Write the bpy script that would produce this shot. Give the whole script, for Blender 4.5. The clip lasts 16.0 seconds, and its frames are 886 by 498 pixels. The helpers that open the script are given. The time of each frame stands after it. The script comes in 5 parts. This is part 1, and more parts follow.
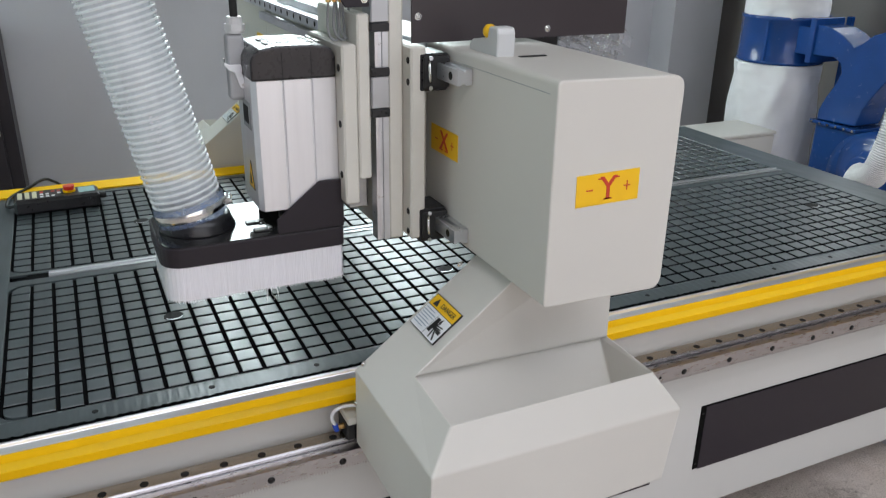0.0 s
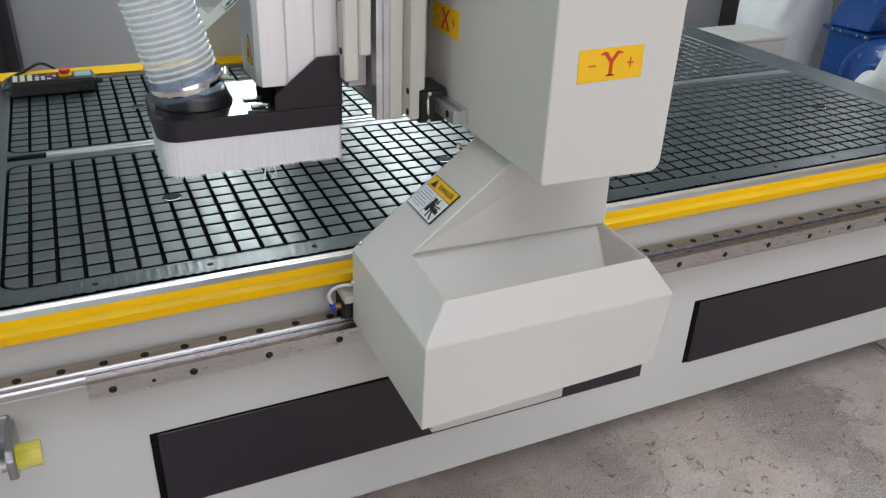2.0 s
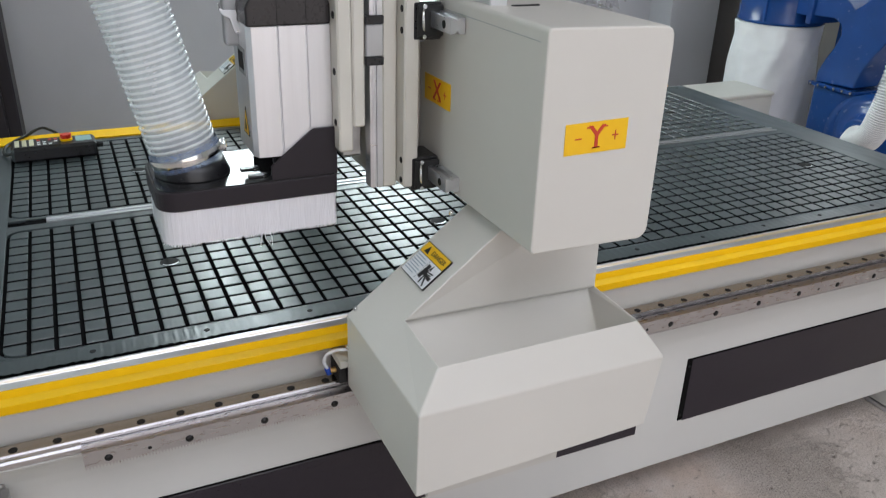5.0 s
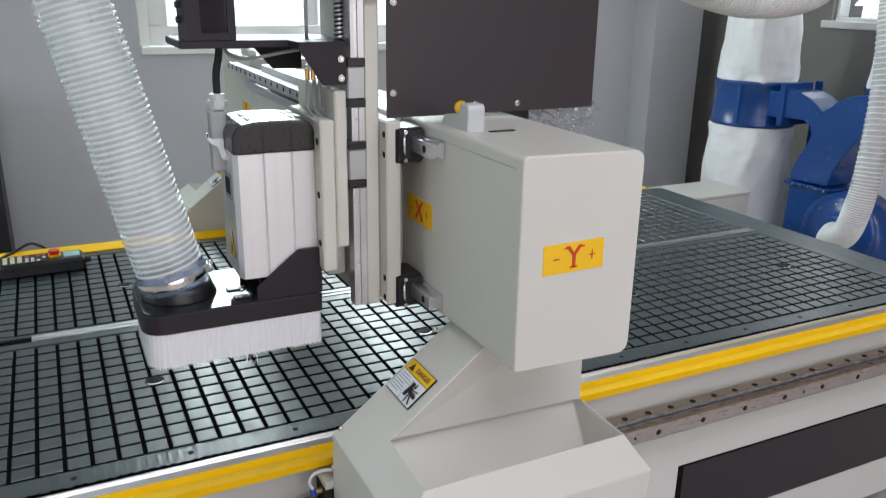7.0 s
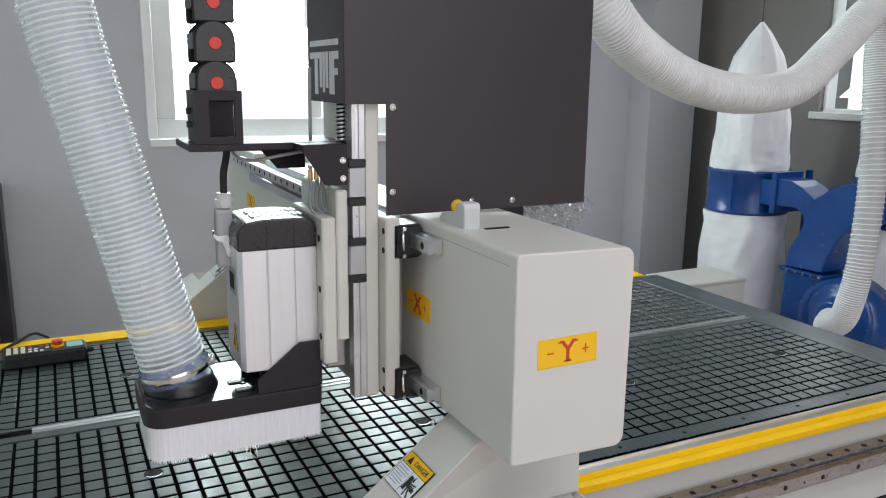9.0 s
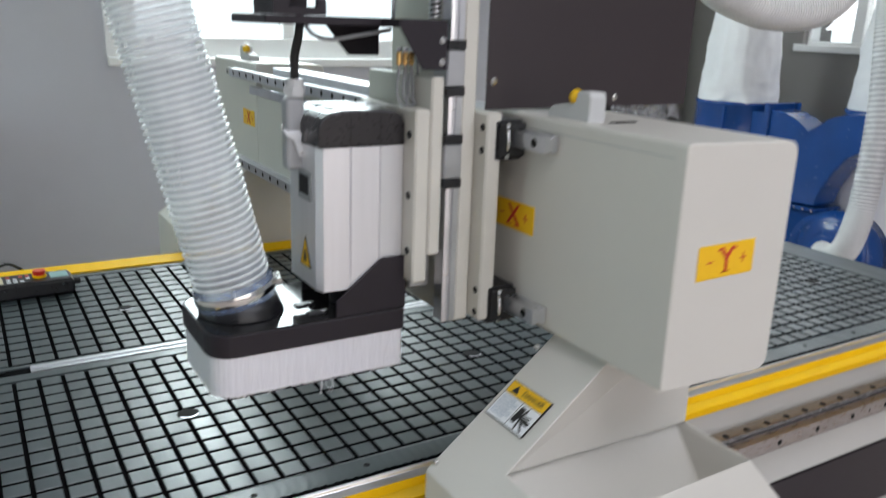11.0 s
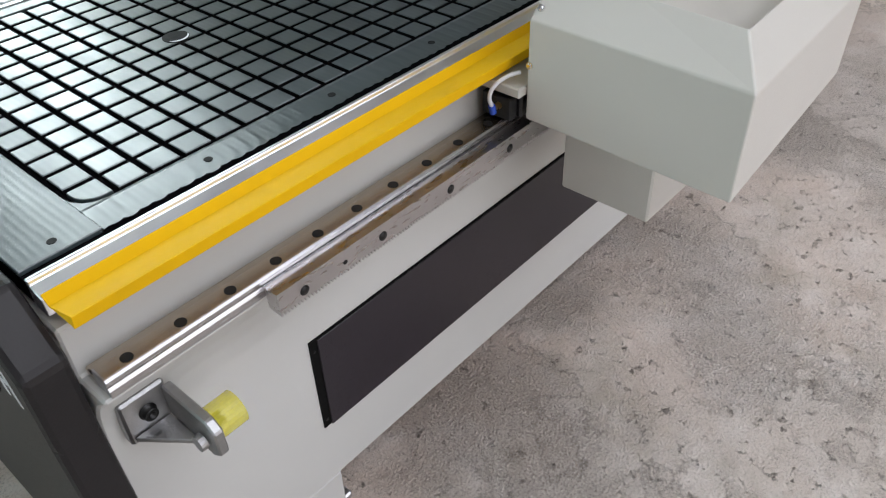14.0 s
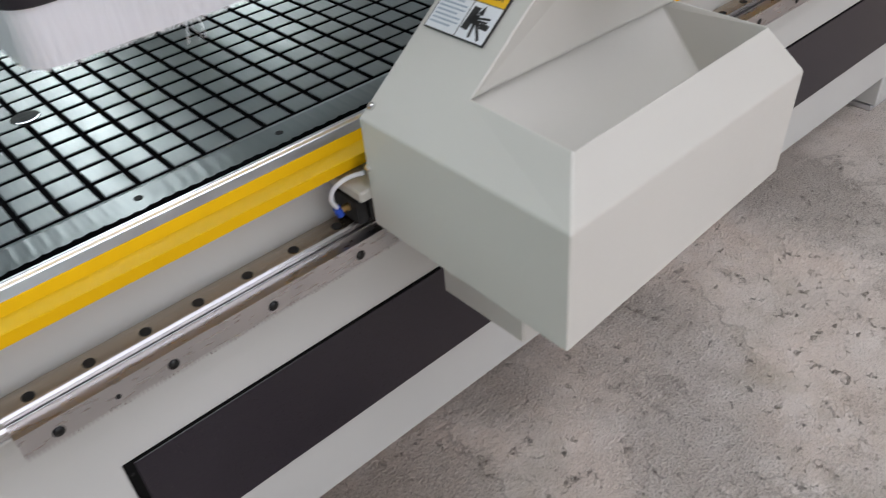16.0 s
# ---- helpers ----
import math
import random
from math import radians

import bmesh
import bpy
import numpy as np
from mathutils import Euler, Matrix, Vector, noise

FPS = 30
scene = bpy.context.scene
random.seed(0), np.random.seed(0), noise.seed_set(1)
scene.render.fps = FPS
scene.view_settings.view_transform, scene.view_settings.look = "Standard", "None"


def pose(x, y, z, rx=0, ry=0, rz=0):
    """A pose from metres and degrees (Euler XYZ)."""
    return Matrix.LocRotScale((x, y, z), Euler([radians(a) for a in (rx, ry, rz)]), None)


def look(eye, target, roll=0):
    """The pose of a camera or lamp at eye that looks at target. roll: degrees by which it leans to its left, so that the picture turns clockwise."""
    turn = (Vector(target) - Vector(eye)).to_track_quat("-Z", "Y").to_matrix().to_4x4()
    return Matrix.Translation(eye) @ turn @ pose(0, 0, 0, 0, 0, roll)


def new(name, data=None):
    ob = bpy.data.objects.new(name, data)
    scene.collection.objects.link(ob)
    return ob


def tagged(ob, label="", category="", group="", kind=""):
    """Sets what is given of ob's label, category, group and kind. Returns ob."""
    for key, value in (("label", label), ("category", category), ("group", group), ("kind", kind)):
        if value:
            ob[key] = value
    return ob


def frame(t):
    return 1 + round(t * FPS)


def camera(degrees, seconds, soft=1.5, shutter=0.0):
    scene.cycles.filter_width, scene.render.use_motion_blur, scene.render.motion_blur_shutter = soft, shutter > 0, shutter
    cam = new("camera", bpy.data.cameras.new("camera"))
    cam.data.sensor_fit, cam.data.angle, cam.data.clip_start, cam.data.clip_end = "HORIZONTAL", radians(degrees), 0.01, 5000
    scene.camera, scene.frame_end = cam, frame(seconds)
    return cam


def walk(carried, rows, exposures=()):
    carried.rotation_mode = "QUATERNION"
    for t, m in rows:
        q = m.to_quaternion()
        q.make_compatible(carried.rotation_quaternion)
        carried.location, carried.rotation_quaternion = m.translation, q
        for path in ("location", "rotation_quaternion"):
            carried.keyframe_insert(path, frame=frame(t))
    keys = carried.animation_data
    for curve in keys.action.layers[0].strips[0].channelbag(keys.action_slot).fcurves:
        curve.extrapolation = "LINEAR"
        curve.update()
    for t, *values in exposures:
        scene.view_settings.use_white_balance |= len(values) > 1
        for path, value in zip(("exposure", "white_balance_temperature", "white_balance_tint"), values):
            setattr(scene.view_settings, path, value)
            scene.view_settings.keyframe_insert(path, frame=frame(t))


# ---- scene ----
cam = camera(57.9, 16.0, soft=1.1, shutter=0.5)
PATH = [
    (0, (0.036, -1.107, 1.446), (0.829, 0.568, 0.696), 0.9),
    (0.5, (0.034, -1.115, 1.436), (0.831, 0.537, 0.639), 1.4),
    (1, (0.042, -1.117, 1.418), (0.822, 0.521, 0.576), 0.9),
    (1.5, (0.041, -1.122, 1.407), (0.806, 0.494, 0.512), 2.0),
    (2, (0.034, -1.128, 1.399), (0.79, 0.463, 0.451), 2.2),
    (2.5, (0.027, -1.135, 1.403), (0.779, 0.442, 0.43), 2.1),
    (3, (0.034, -1.133, 1.402), (0.786, 0.445, 0.43), 1.8),
    (5.5, (0.035, -1.14, 1.444), (0.834, 0.519, 0.663), 1.8),
    (6, (0.037, -1.139, 1.451), (0.855, 0.536, 0.727), 1.7),
    (6.5, (0.042, -1.139, 1.462), (0.869, 0.55, 0.781), 1.5),
    (7, (0.04, -1.147, 1.478), (0.88, 0.559, 0.859), 0.9),
    (7.5, (0.034, -1.161, 1.494), (0.889, 0.563, 0.949), 1.0),
    (8, (0.031, -1.177, 1.505), (0.889, 0.57, 1.043), 0.6),
    (8.2, (0.03, -1.181, 1.508), (0.89, 0.572, 1.076), 0.5),
    (10.3, (0.031, -1.136, 1.471), (0.892, 0.621, 1.058), 1.0),
    (10.5, (0.008, -1.09, 1.45), (0.883, 0.655, 1.012), 1.6),
    (11, (-0.129, -0.902, 1.393), (0.872, 0.741, 0.849), 2.0),
    (11.5, (-0.266, -0.743, 1.312), (0.852, 0.755, 0.601), 2.0),
    (12, (-0.29, -0.634, 1.263), (0.795, 0.776, 0.35), 1.3),
    (12.5, (-0.39, -0.548, 1.234), (0.781, 0.649, 0.139), -1.1),
    (13, (-0.401, -0.558, 1.2), (0.769, 0.544, 0.01), -1.7),
    (13.5, (-0.406, -0.568, 1.181), (0.762, 0.486, -0.054), -1.5),
    (14, (-0.383, -0.567, 1.183), (0.751, 0.481, -0.089), -2.4),
    (14.5, (-0.338, -0.582, 1.186), (0.784, 0.494, -0.072), -3.1),
    (15, (-0.244, -0.604, 1.189), (0.812, 0.531, -0.075), -4.7),
    (15.5, (-0.121, -0.643, 1.187), (0.858, 0.577, -0.058), -4.9),
    (16, (-0.018, -0.663, 1.183), (0.951, 0.572, -0.057), -5.8),
]
walk(cam, [(t, look(eye, target, roll)) for t, eye, target, roll in PATH],
     exposures=[(0, -0.13), (10.5, -0.10), (12.0, -0.20), (13.0, 0.10), (14.5, 0.11), (16.0, -0.06)])

# ---- light ----
world = bpy.data.worlds.new("sky_world")
scene.world = world
world.use_nodes = True
wn = world.node_tree.nodes
sky = wn.new("ShaderNodeTexSky")
sky.sky_type, sky.sun_disc = "NISHITA", False
sky.sun_elevation, sky.sun_rotation = radians(50), radians(200)
wn["Background"].inputs["Strength"].default_value = 0.12
world.node_tree.links.new(sky.outputs[0], wn["Background"].inputs["Color"])


def area(name, m, sx, sy, power, color=(1, 1, 1)):
    d = bpy.data.lights.new(name, "AREA")
    d.shape, d.size, d.size_y, d.energy, d.color = "RECTANGLE", sx, sy, power, color
    ob = new(name, d)
    ob.matrix_world = m
    return ob


sun_data = bpy.data.lights.new("sun", "SUN")
sun_data.energy, sun_data.angle, sun_data.color = 1.0, radians(10), (1, 0.96, 0.9)
new("sun", sun_data).matrix_world = look((0, 0, 0), (0.22, -0.6, -0.77))
# daylight lamps in the openings; doorways and rooflight are assumed, out of view
area("window_daylight", look((1.2, 2.93, 2.0), (0.9, 0.0, 0.9)), 1.35, 1.1, 54, (0.84, 0.98, 1.0))
area("side_window_daylight", look((3.93, 1.55, 1.85), (1.0, 0.6, 0.8)), 0.85, 0.9, 5, (0.93, 0.97, 1.0))
area("doorway_daylight", look((0.4, -3.95, 1.7), (0.5, 0.2, 0.7)), 3.6, 2.8, 44, (1.0, 0.925, 0.945))
area("side_doorway_daylight", look((-3.15, 1.45, 1.7), (0.4, 0.5, 0.8)), 2.1, 2.2, 30, (0.74, 1.0, 0.96))
area("rooflight_fill", look((1.15, -2.2, 3.42), (1.15, -2.19, 0.0)), 3.4, 2.1, 72, (0.935, 0.945, 1.0))

# ---- materials ----


def material(name, base, rough=0.5, metal=0.0, vary=0.06, scale=6.0, bump=0.0, bump_scale=120.0, stretch=(1, 1, 1), spec=0.5, dirt=0.0, dirt_color=(0.1, 0.09, 0.08), piece=0.0):
    m = bpy.data.materials.new(name)
    m.use_nodes = True
    nt = m.node_tree
    n, l = nt.nodes, nt.links
    b = n["Principled BSDF"]
    b.inputs["Metallic"].default_value = metal
    b.inputs["Specular IOR Level"].default_value = spec
    tc = n.new("ShaderNodeNewGeometry")
    mp = n.new("ShaderNodeMapping")
    mp.inputs["Scale"].default_value = stretch
    l.new(tc.outputs["Position"], mp.inputs["Vector"])
    big = n.new("ShaderNodeTexNoise")
    big.inputs["Scale"].default_value, big.inputs["Detail"].default_value = scale, 6
    l.new(mp.outputs[0], big.inputs["Vector"])
    fine = n.new("ShaderNodeTexNoise")
    fine.inputs["Scale"].default_value, fine.inputs["Detail"].default_value = bump_scale, 4
    l.new(mp.outputs[0], fine.inputs["Vector"])
    ramp = n.new("ShaderNodeMapRange")
    ramp.inputs["From Min"].default_value, ramp.inputs["From Max"].default_value = 0.3, 0.7
    ramp.inputs["To Min"].default_value, ramp.inputs["To Max"].default_value = 1 - vary, 1 + vary
    l.new(big.outputs["Fac"], ramp.inputs["Value"])
    value = ramp.outputs[0]
    if piece:
        oi = n.new("ShaderNodeObjectInfo")
        pr = n.new("ShaderNodeMapRange")
        pr.inputs["To Min"].default_value, pr.inputs["To Max"].default_value = 1 - piece, 1 + piece
        l.new(oi.outputs["Random"], pr.inputs["Value"])
        mu = n.new("ShaderNodeMath")
        mu.operation = "MULTIPLY"
        l.new(value, mu.inputs[0])
        l.new(pr.outputs[0], mu.inputs[1])
        value = mu.outputs[0]
    mix = n.new("ShaderNodeVectorMath")
    mix.operation = "SCALE"
    mix.inputs[0].default_value = base
    l.new(value, mix.inputs["Scale"])
    colour = mix.outputs[0]
    if dirt:
        dn = n.new("ShaderNodeTexNoise")
        dn.inputs["Scale"].default_value, dn.inputs["Detail"].default_value = scale * 2.7, 8
        l.new(mp.outputs[0], dn.inputs["Vector"])
        dr = n.new("ShaderNodeMapRange")
        dr.inputs["From Min"].default_value, dr.inputs["From Max"].default_value = 0.56, 0.76
        dr.inputs["To Max"].default_value = dirt
        l.new(dn.outputs["Fac"], dr.inputs["Value"])
        mc = n.new("ShaderNodeMix")
        mc.data_type = "RGBA"
        mc.inputs["B"].default_value = (*dirt_color, 1)
        l.new(dr.outputs[0], mc.inputs["Factor"])
        l.new(colour, mc.inputs["A"])
        colour = mc.outputs["Result"]
    l.new(colour, b.inputs["Base Color"])
    rr = n.new("ShaderNodeMapRange")
    rr.inputs["From Min"].default_value, rr.inputs["From Max"].default_value = 0.3, 0.7
    rr.inputs["To Min"].default_value, rr.inputs["To Max"].default_value = max(rough - 0.06, 0.02), min(rough + 0.06, 1)
    l.new(fine.outputs["Fac"], rr.inputs["Value"])
    l.new(rr.outputs[0], b.inputs["Roughness"])
    if bump:
        bp = n.new("ShaderNodeBump")
        bp.inputs["Strength"].default_value, bp.inputs["Distance"].default_value = bump, 0.002
        l.new(fine.outputs["Fac"], bp.inputs["Height"])
        l.new(bp.outputs[0], b.inputs["Normal"])
    return m


CREAM = material("cream_powder_coat", (0.60, 0.585, 0.54), 0.42, vary=0.03, scale=3, bump=0.05, bump_scale=400)
# the same cream coat, with cooler sky light put into its colour
SKYLIT_CREAM = material("sky_lit_cream_coat", (0.59, 0.59, 0.565), 0.42, vary=0.03, scale=3, bump=0.05, bump_scale=400)
CREAM_CAST = material("cream_painted_casting", (0.58, 0.565, 0.51), 0.45, vary=0.05, scale=9, bump=0.12, bump_scale=160)
BLACK_SHEET = material("dark_grey_powder_coat", (0.020, 0.016, 0.021), 0.45, vary=0.08, scale=4, bump=0.15, bump_scale=500, spec=0.3)
# BLACK_SHEET's coat made lighter, for the doorway light the top box faces
LIT_SHEET = material("lit_brown_grey_coat", (0.036, 0.028, 0.031), 0.38, vary=0.08, scale=3, bump=0.12, bump_scale=500)
CAP_PLASTIC = material("black_moulded_cap", (0.016, 0.014, 0.016), 0.3, vary=0.06, scale=8)
GASKET = material("black_gasket", (0.005, 0.005, 0.005), 0.8, vary=0.1, scale=30, spec=0.1)
PANEL = material("purple_grey_powder_coat", (0.018, 0.0135, 0.0205), 0.32, vary=0.08, scale=4, bump=0.12, bump_scale=500)
HOUSING_BLACK = material("black_sheet_paint", (0.014, 0.0125, 0.0135), 0.42, vary=0.1, scale=5, bump=0.12, bump_scale=400, spec=0.35)
BLACK = material("black_plastic", (0.013, 0.013, 0.015), 0.32, vary=0.1, scale=12, bump=0.05)
RUBBER = material("black_rubber", (0.014, 0.014, 0.014), 0.7, vary=0.15, scale=20)
YELLOW = material("yellow_paint", (0.90, 0.52, 0.004), 0.62, vary=0.04, scale=5, spec=0.12, dirt=0.12, dirt_color=(0.35, 0.2, 0.02))
STEEL = material("ground_steel", (0.69, 0.70, 0.73), 0.33, 1.0, vary=0.06, scale=4, bump=0.02, bump_scale=30, stretch=(1, 5, 5))
RACK_STEEL = material("hardened_rack_steel", (0.54, 0.52, 0.52), 0.3, 1.0, vary=0.05, scale=3, bump_scale=40, stretch=(1, 4, 4))
GUIDE_STEEL = material("ground_guide_steel", (0.55, 0.54, 0.55), 0.24, 1.0, vary=0.10, scale=4, bump=0.03, bump_scale=40, stretch=(1, 14, 14))
RAIL_STEEL = material("brown_rail_steel", (0.46, 0.40, 0.33), 0.22, 1.0, vary=0.1, scale=4, bump=0.05, bump_scale=60, stretch=(1, 20, 20))
# paler than ALU: the doorway's reflection on the edge is put into the colour
EDGE_ALU = material("reflection_bright_aluminium", (0.84, 0.85, 0.88), 0.36, 1.0, vary=0.05, scale=5, bump_scale=20, stretch=(1, 3, 3))
ALU = material("extruded_aluminium", (0.52, 0.53, 0.55), 0.42, 1.0, vary=0.05, scale=5, bump=0.0, bump_scale=20, stretch=(1, 3, 3))
CHROME = material("zinc_plated_steel", (0.75, 0.75, 0.74), 0.16, 1.0, vary=0.05, scale=12)
CASTING = material("grey_casting", (0.42, 0.42, 0.42), 0.42, 1.0, vary=0.12, scale=30, bump=0.3, bump_scale=250)
BOLT = material("black_oxide_bolt", (0.03, 0.03, 0.03), 0.35, 0.8, vary=0.1, scale=50)
HOLE = material("dark_hole", (0.006, 0.006, 0.006), 0.8, vary=0.1, scale=50)
PVC = material("grey_pvc_board", (0.049, 0.065, 0.069), 0.34, vary=0.12, scale=4, bump=0.0, bump_scale=14, stretch=(2.2, 0.5, 1), spec=0.85, dirt=0.25, dirt_color=(0.070, 0.088, 0.093), piece=0.10)


def milled(m):
    """Shallow cutter passes, about 17 mm apart, running across the table, and fine haze."""
    n, l = m.node_tree.nodes, m.node_tree.links
    geo = n.new("ShaderNodeNewGeometry")
    wave = n.new("ShaderNodeTexWave")
    wave.bands_direction = "X"
    wave.inputs["Scale"].default_value, wave.inputs["Distortion"].default_value = 36.0, 1.4
    wave.inputs["Detail"].default_value, wave.inputs["Detail Scale"].default_value = 2, 0.6
    fine = n.new("ShaderNodeTexNoise")
    mp = n.new("ShaderNodeMapping")
    mp.inputs["Scale"].default_value = (70, 9, 1)
    l.new(geo.outputs["Position"], mp.inputs["Vector"])
    l.new(geo.outputs["Position"], wave.inputs["Vector"])
    l.new(mp.outputs[0], fine.inputs["Vector"])
    fine.inputs["Scale"].default_value, fine.inputs["Detail"].default_value = 1.0, 2
    add = n.new("ShaderNodeMath")
    add.operation = "MULTIPLY_ADD"
    add.inputs[1].default_value = 0.15
    l.new(fine.outputs["Fac"], add.inputs[0])
    l.new(wave.outputs["Fac"], add.inputs[2])
    bp = n.new("ShaderNodeBump")
    bp.inputs["Strength"].default_value, bp.inputs["Distance"].default_value = 0.065, 0.0009
    l.new(add.outputs[0], bp.inputs["Height"])
    l.new(bp.outputs[0], n["Principled BSDF"].inputs["Normal"])


milled(PVC)
# near-black: shade inside the milled grooves is put into the colour
GROOVE = material("shaded_milled_groove", (0.005, 0.005, 0.006), 0.9, vary=0.2, scale=20, spec=0.05)
WALL = material("grey_painted_plaster", (0.50, 0.50, 0.54), 0.7, vary=0.05, scale=1.2, bump=0.15, bump_scale=60, dirt=0.12, dirt_color=(0.34, 0.33, 0.33))
WALL_TAN = material("tan_plaster", (0.25, 0.235, 0.225), 0.75, vary=0.06, scale=1.5, bump=0.2, bump_scale=60, dirt=0.15, dirt_color=(0.28, 0.26, 0.24))
CEILING = material("white_ceiling", (0.7, 0.7, 0.69), 0.8, vary=0.04, scale=1)
WINDOW_WHITE = material("white_upvc", (0.80, 0.80, 0.79), 0.35, vary=0.03, scale=6)
BLUE = material("blue_gloss_paint", (0.010, 0.060, 0.24), 0.22, vary=0.1, scale=6, bump=0.08, bump_scale=40)
CLOTH = material("white_filter_cloth", (0.78, 0.78, 0.80), 0.85, vary=0.05, scale=5, bump=0.9, bump_scale=14)
BRISTLE = material("white_nylon_bristles", (0.84, 0.84, 0.88), 0.55, vary=0.04, scale=40, stretch=(8, 8, 0.3), bump=0.6, bump_scale=90)
SILVER = material("brushed_silver_housing", (0.74, 0.74, 0.76), 0.34, 0.55, vary=0.04, scale=6, bump=0.05, bump_scale=90, stretch=(10, 10, 0.4))
RED = material("red_plastic", (0.62, 0.03, 0.015), 0.35, vary=0.05, scale=20)
SIGN_YELLOW = material("yellow_sticker", (0.85, 0.50, 0.01), 0.4, vary=0.03, scale=20)
SIGN_RED = material("red_print", (0.55, 0.05, 0.02), 0.45, vary=0.04, scale=30)
SIGN_BLACK = material("black_print", (0.015, 0.015, 0.015), 0.45, vary=0.05, scale=30)
SIGN_WHITE = material("white_sticker", (0.78, 0.80, 0.83), 0.4, vary=0.03, scale=30)
GREY_PRINT = material("grey_print", (0.35, 0.42, 0.5), 0.5, vary=0.05, scale=30)
BRASS = material("brass", (0.65, 0.42, 0.16), 0.3, 1.0, vary=0.08, scale=40)
BLUE_PLASTIC = material("blue_plastic", (0.02, 0.08, 0.5), 0.35, vary=0.05, scale=40)
GREY_PLASTIC = material("grey_plastic", (0.30, 0.31, 0.32), 0.4, vary=0.06, scale=12)
LIGHT_GREY = material("mid_grey_plastic", (0.36, 0.37, 0.38), 0.35, vary=0.06, scale=12)
LIGHT_PLASTIC = material("light_grey_plastic", (0.55, 0.56, 0.56), 0.38, vary=0.06, scale=12)
DUCT_WHITE = material("white_duct_plastic", (0.74, 0.74, 0.75), 0.35, vary=0.05, scale=10)
KEY_CREAM = material("cream_key_label", (0.62, 0.58, 0.42), 0.4, vary=0.05, scale=30)
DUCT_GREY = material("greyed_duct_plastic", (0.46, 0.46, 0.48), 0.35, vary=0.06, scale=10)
LCD = material("lcd_screen", (0.35, 0.55, 0.55), 0.2, vary=0.05, scale=20)


def floor_material():
    """Worn, gritty concrete: broad stains, pitted patches with loose grit, and fine relief."""
    m = bpy.data.materials.new("rough_concrete")
    m.use_nodes = True
    n, l = m.node_tree.nodes, m.node_tree.links
    b = n["Principled BSDF"]
    b.inputs["Specular IOR Level"].default_value = 0.25
    geo = n.new("ShaderNodeNewGeometry")

    def tex(scale, detail=8, rough=0.6, kind="ShaderNodeTexNoise"):
        t = n.new(kind)
        t.inputs["Scale"].default_value = scale
        if kind == "ShaderNodeTexNoise":
            t.inputs["Detail"].default_value, t.inputs["Roughness"].default_value = detail, rough
        l.new(geo.outputs["Position"], t.inputs["Vector"])
        return t.outputs[0]

    def ranged(v, a, c, lo, hi):
        r = n.new("ShaderNodeMapRange")
        for k, q in zip(("From Min", "From Max", "To Min", "To Max"), (a, c, lo, hi)):
            r.inputs[k].default_value = q
        l.new(v, r.inputs["Value"])
        return r.outputs[0]

    def mixed(f, x, y):
        k = n.new("ShaderNodeMix")
        k.data_type = "RGBA"
        l.new(f, k.inputs["Factor"])
        for s, v in (("A", x), ("B", y)):
            if isinstance(v, tuple):
                k.inputs[s].default_value = (*v, 1)
            else:
                l.new(v, k.inputs[s])
        return k.outputs["Result"]

    def maths(op, x, y):
        k = n.new("ShaderNodeMath")
        k.operation = op
        for i, v in enumerate((x, y)):
            if isinstance(v, float):
                k.inputs[i].default_value = v
            else:
                l.new(v, k.inputs[i])
        return k.outputs[0]
    c = mixed(ranged(tex(0.8, 4), 0.40, 0.60, 0, 1), (0.74, 0.605, 0.515), (0.69, 0.62, 0.56))
    c = mixed(ranged(tex(5.5, 8, 0.65), 0.46, 0.66, 0, 0.75), c, (0.86, 0.79, 0.74))
    ragged = tex(6, 9, 0.7)

    def patch(x, y, r):
        """A ragged patch of the screed round one place."""
        k = n.new("ShaderNodeVectorMath")
        k.operation = "DISTANCE"
        k.inputs[1].default_value = (x, y, 0)
        l.new(geo.outputs["Position"], k.inputs[0])
        return ranged(maths("ADD", k.outputs["Value"], maths("MULTIPLY", ragged, 0.5)), r + 0.17, r + 0.36, 1, 0)
    # a thin pale skim that has flaked off in places, with a dark broken rim
    skim_n = tex(2.3, 10, 0.62)
    skim = ranged(skim_n, 0.515, 0.530, 0, 1)
    rim = maths("MULTIPLY", ranged(skim_n, 0.505, 0.516, 0, 1), ranged(skim_n, 0.518, 0.530, 1, 0))
    worn = maths("MAXIMUM", patch(0.34, -0.05, 0.22), maths("MAXIMUM", patch(1.04, 0.06, 0.10), maths("MAXIMUM", patch(0.70, 0.10, 0.10), patch(1.65, 0.02, 0.18))))
    open_grit = maths("SUBTRACT", 1.0, maths("MULTIPLY", skim, 0.40))
    gritty = maths("MAXIMUM", worn, maths("MULTIPLY", open_grit, ranged(tex(1.7, 7, 0.65), 0.42, 0.60, 0.45, 0.95)))
    c = mixed(maths("MULTIPLY", worn, 0.52), c, (0.45, 0.40, 0.35))
    c = mixed(maths("MULTIPLY", skim, 0.10), c, (0.84, 0.79, 0.74))
    fine = tex(210, 5, 0.65)
    stones = tex(150, kind="ShaderNodeTexVoronoi")
    pebbles = tex(70, kind="ShaderNodeTexVoronoi")
    c = mixed(maths("MULTIPLY", gritty, ranged(fine, 0.51, 0.62, 0, 0.62)), c, (0.31, 0.26, 0.22))
    c = mixed(maths("MULTIPLY", gritty, ranged(fine, 0.46, 0.36, 0, 0.45)), c, (0.86, 0.80, 0.74))
    c = mixed(ranged(tex(2.6, 10, 0.72), 0.55, 0.68, 0, 0.50), c, (0.44, 0.385, 0.30))
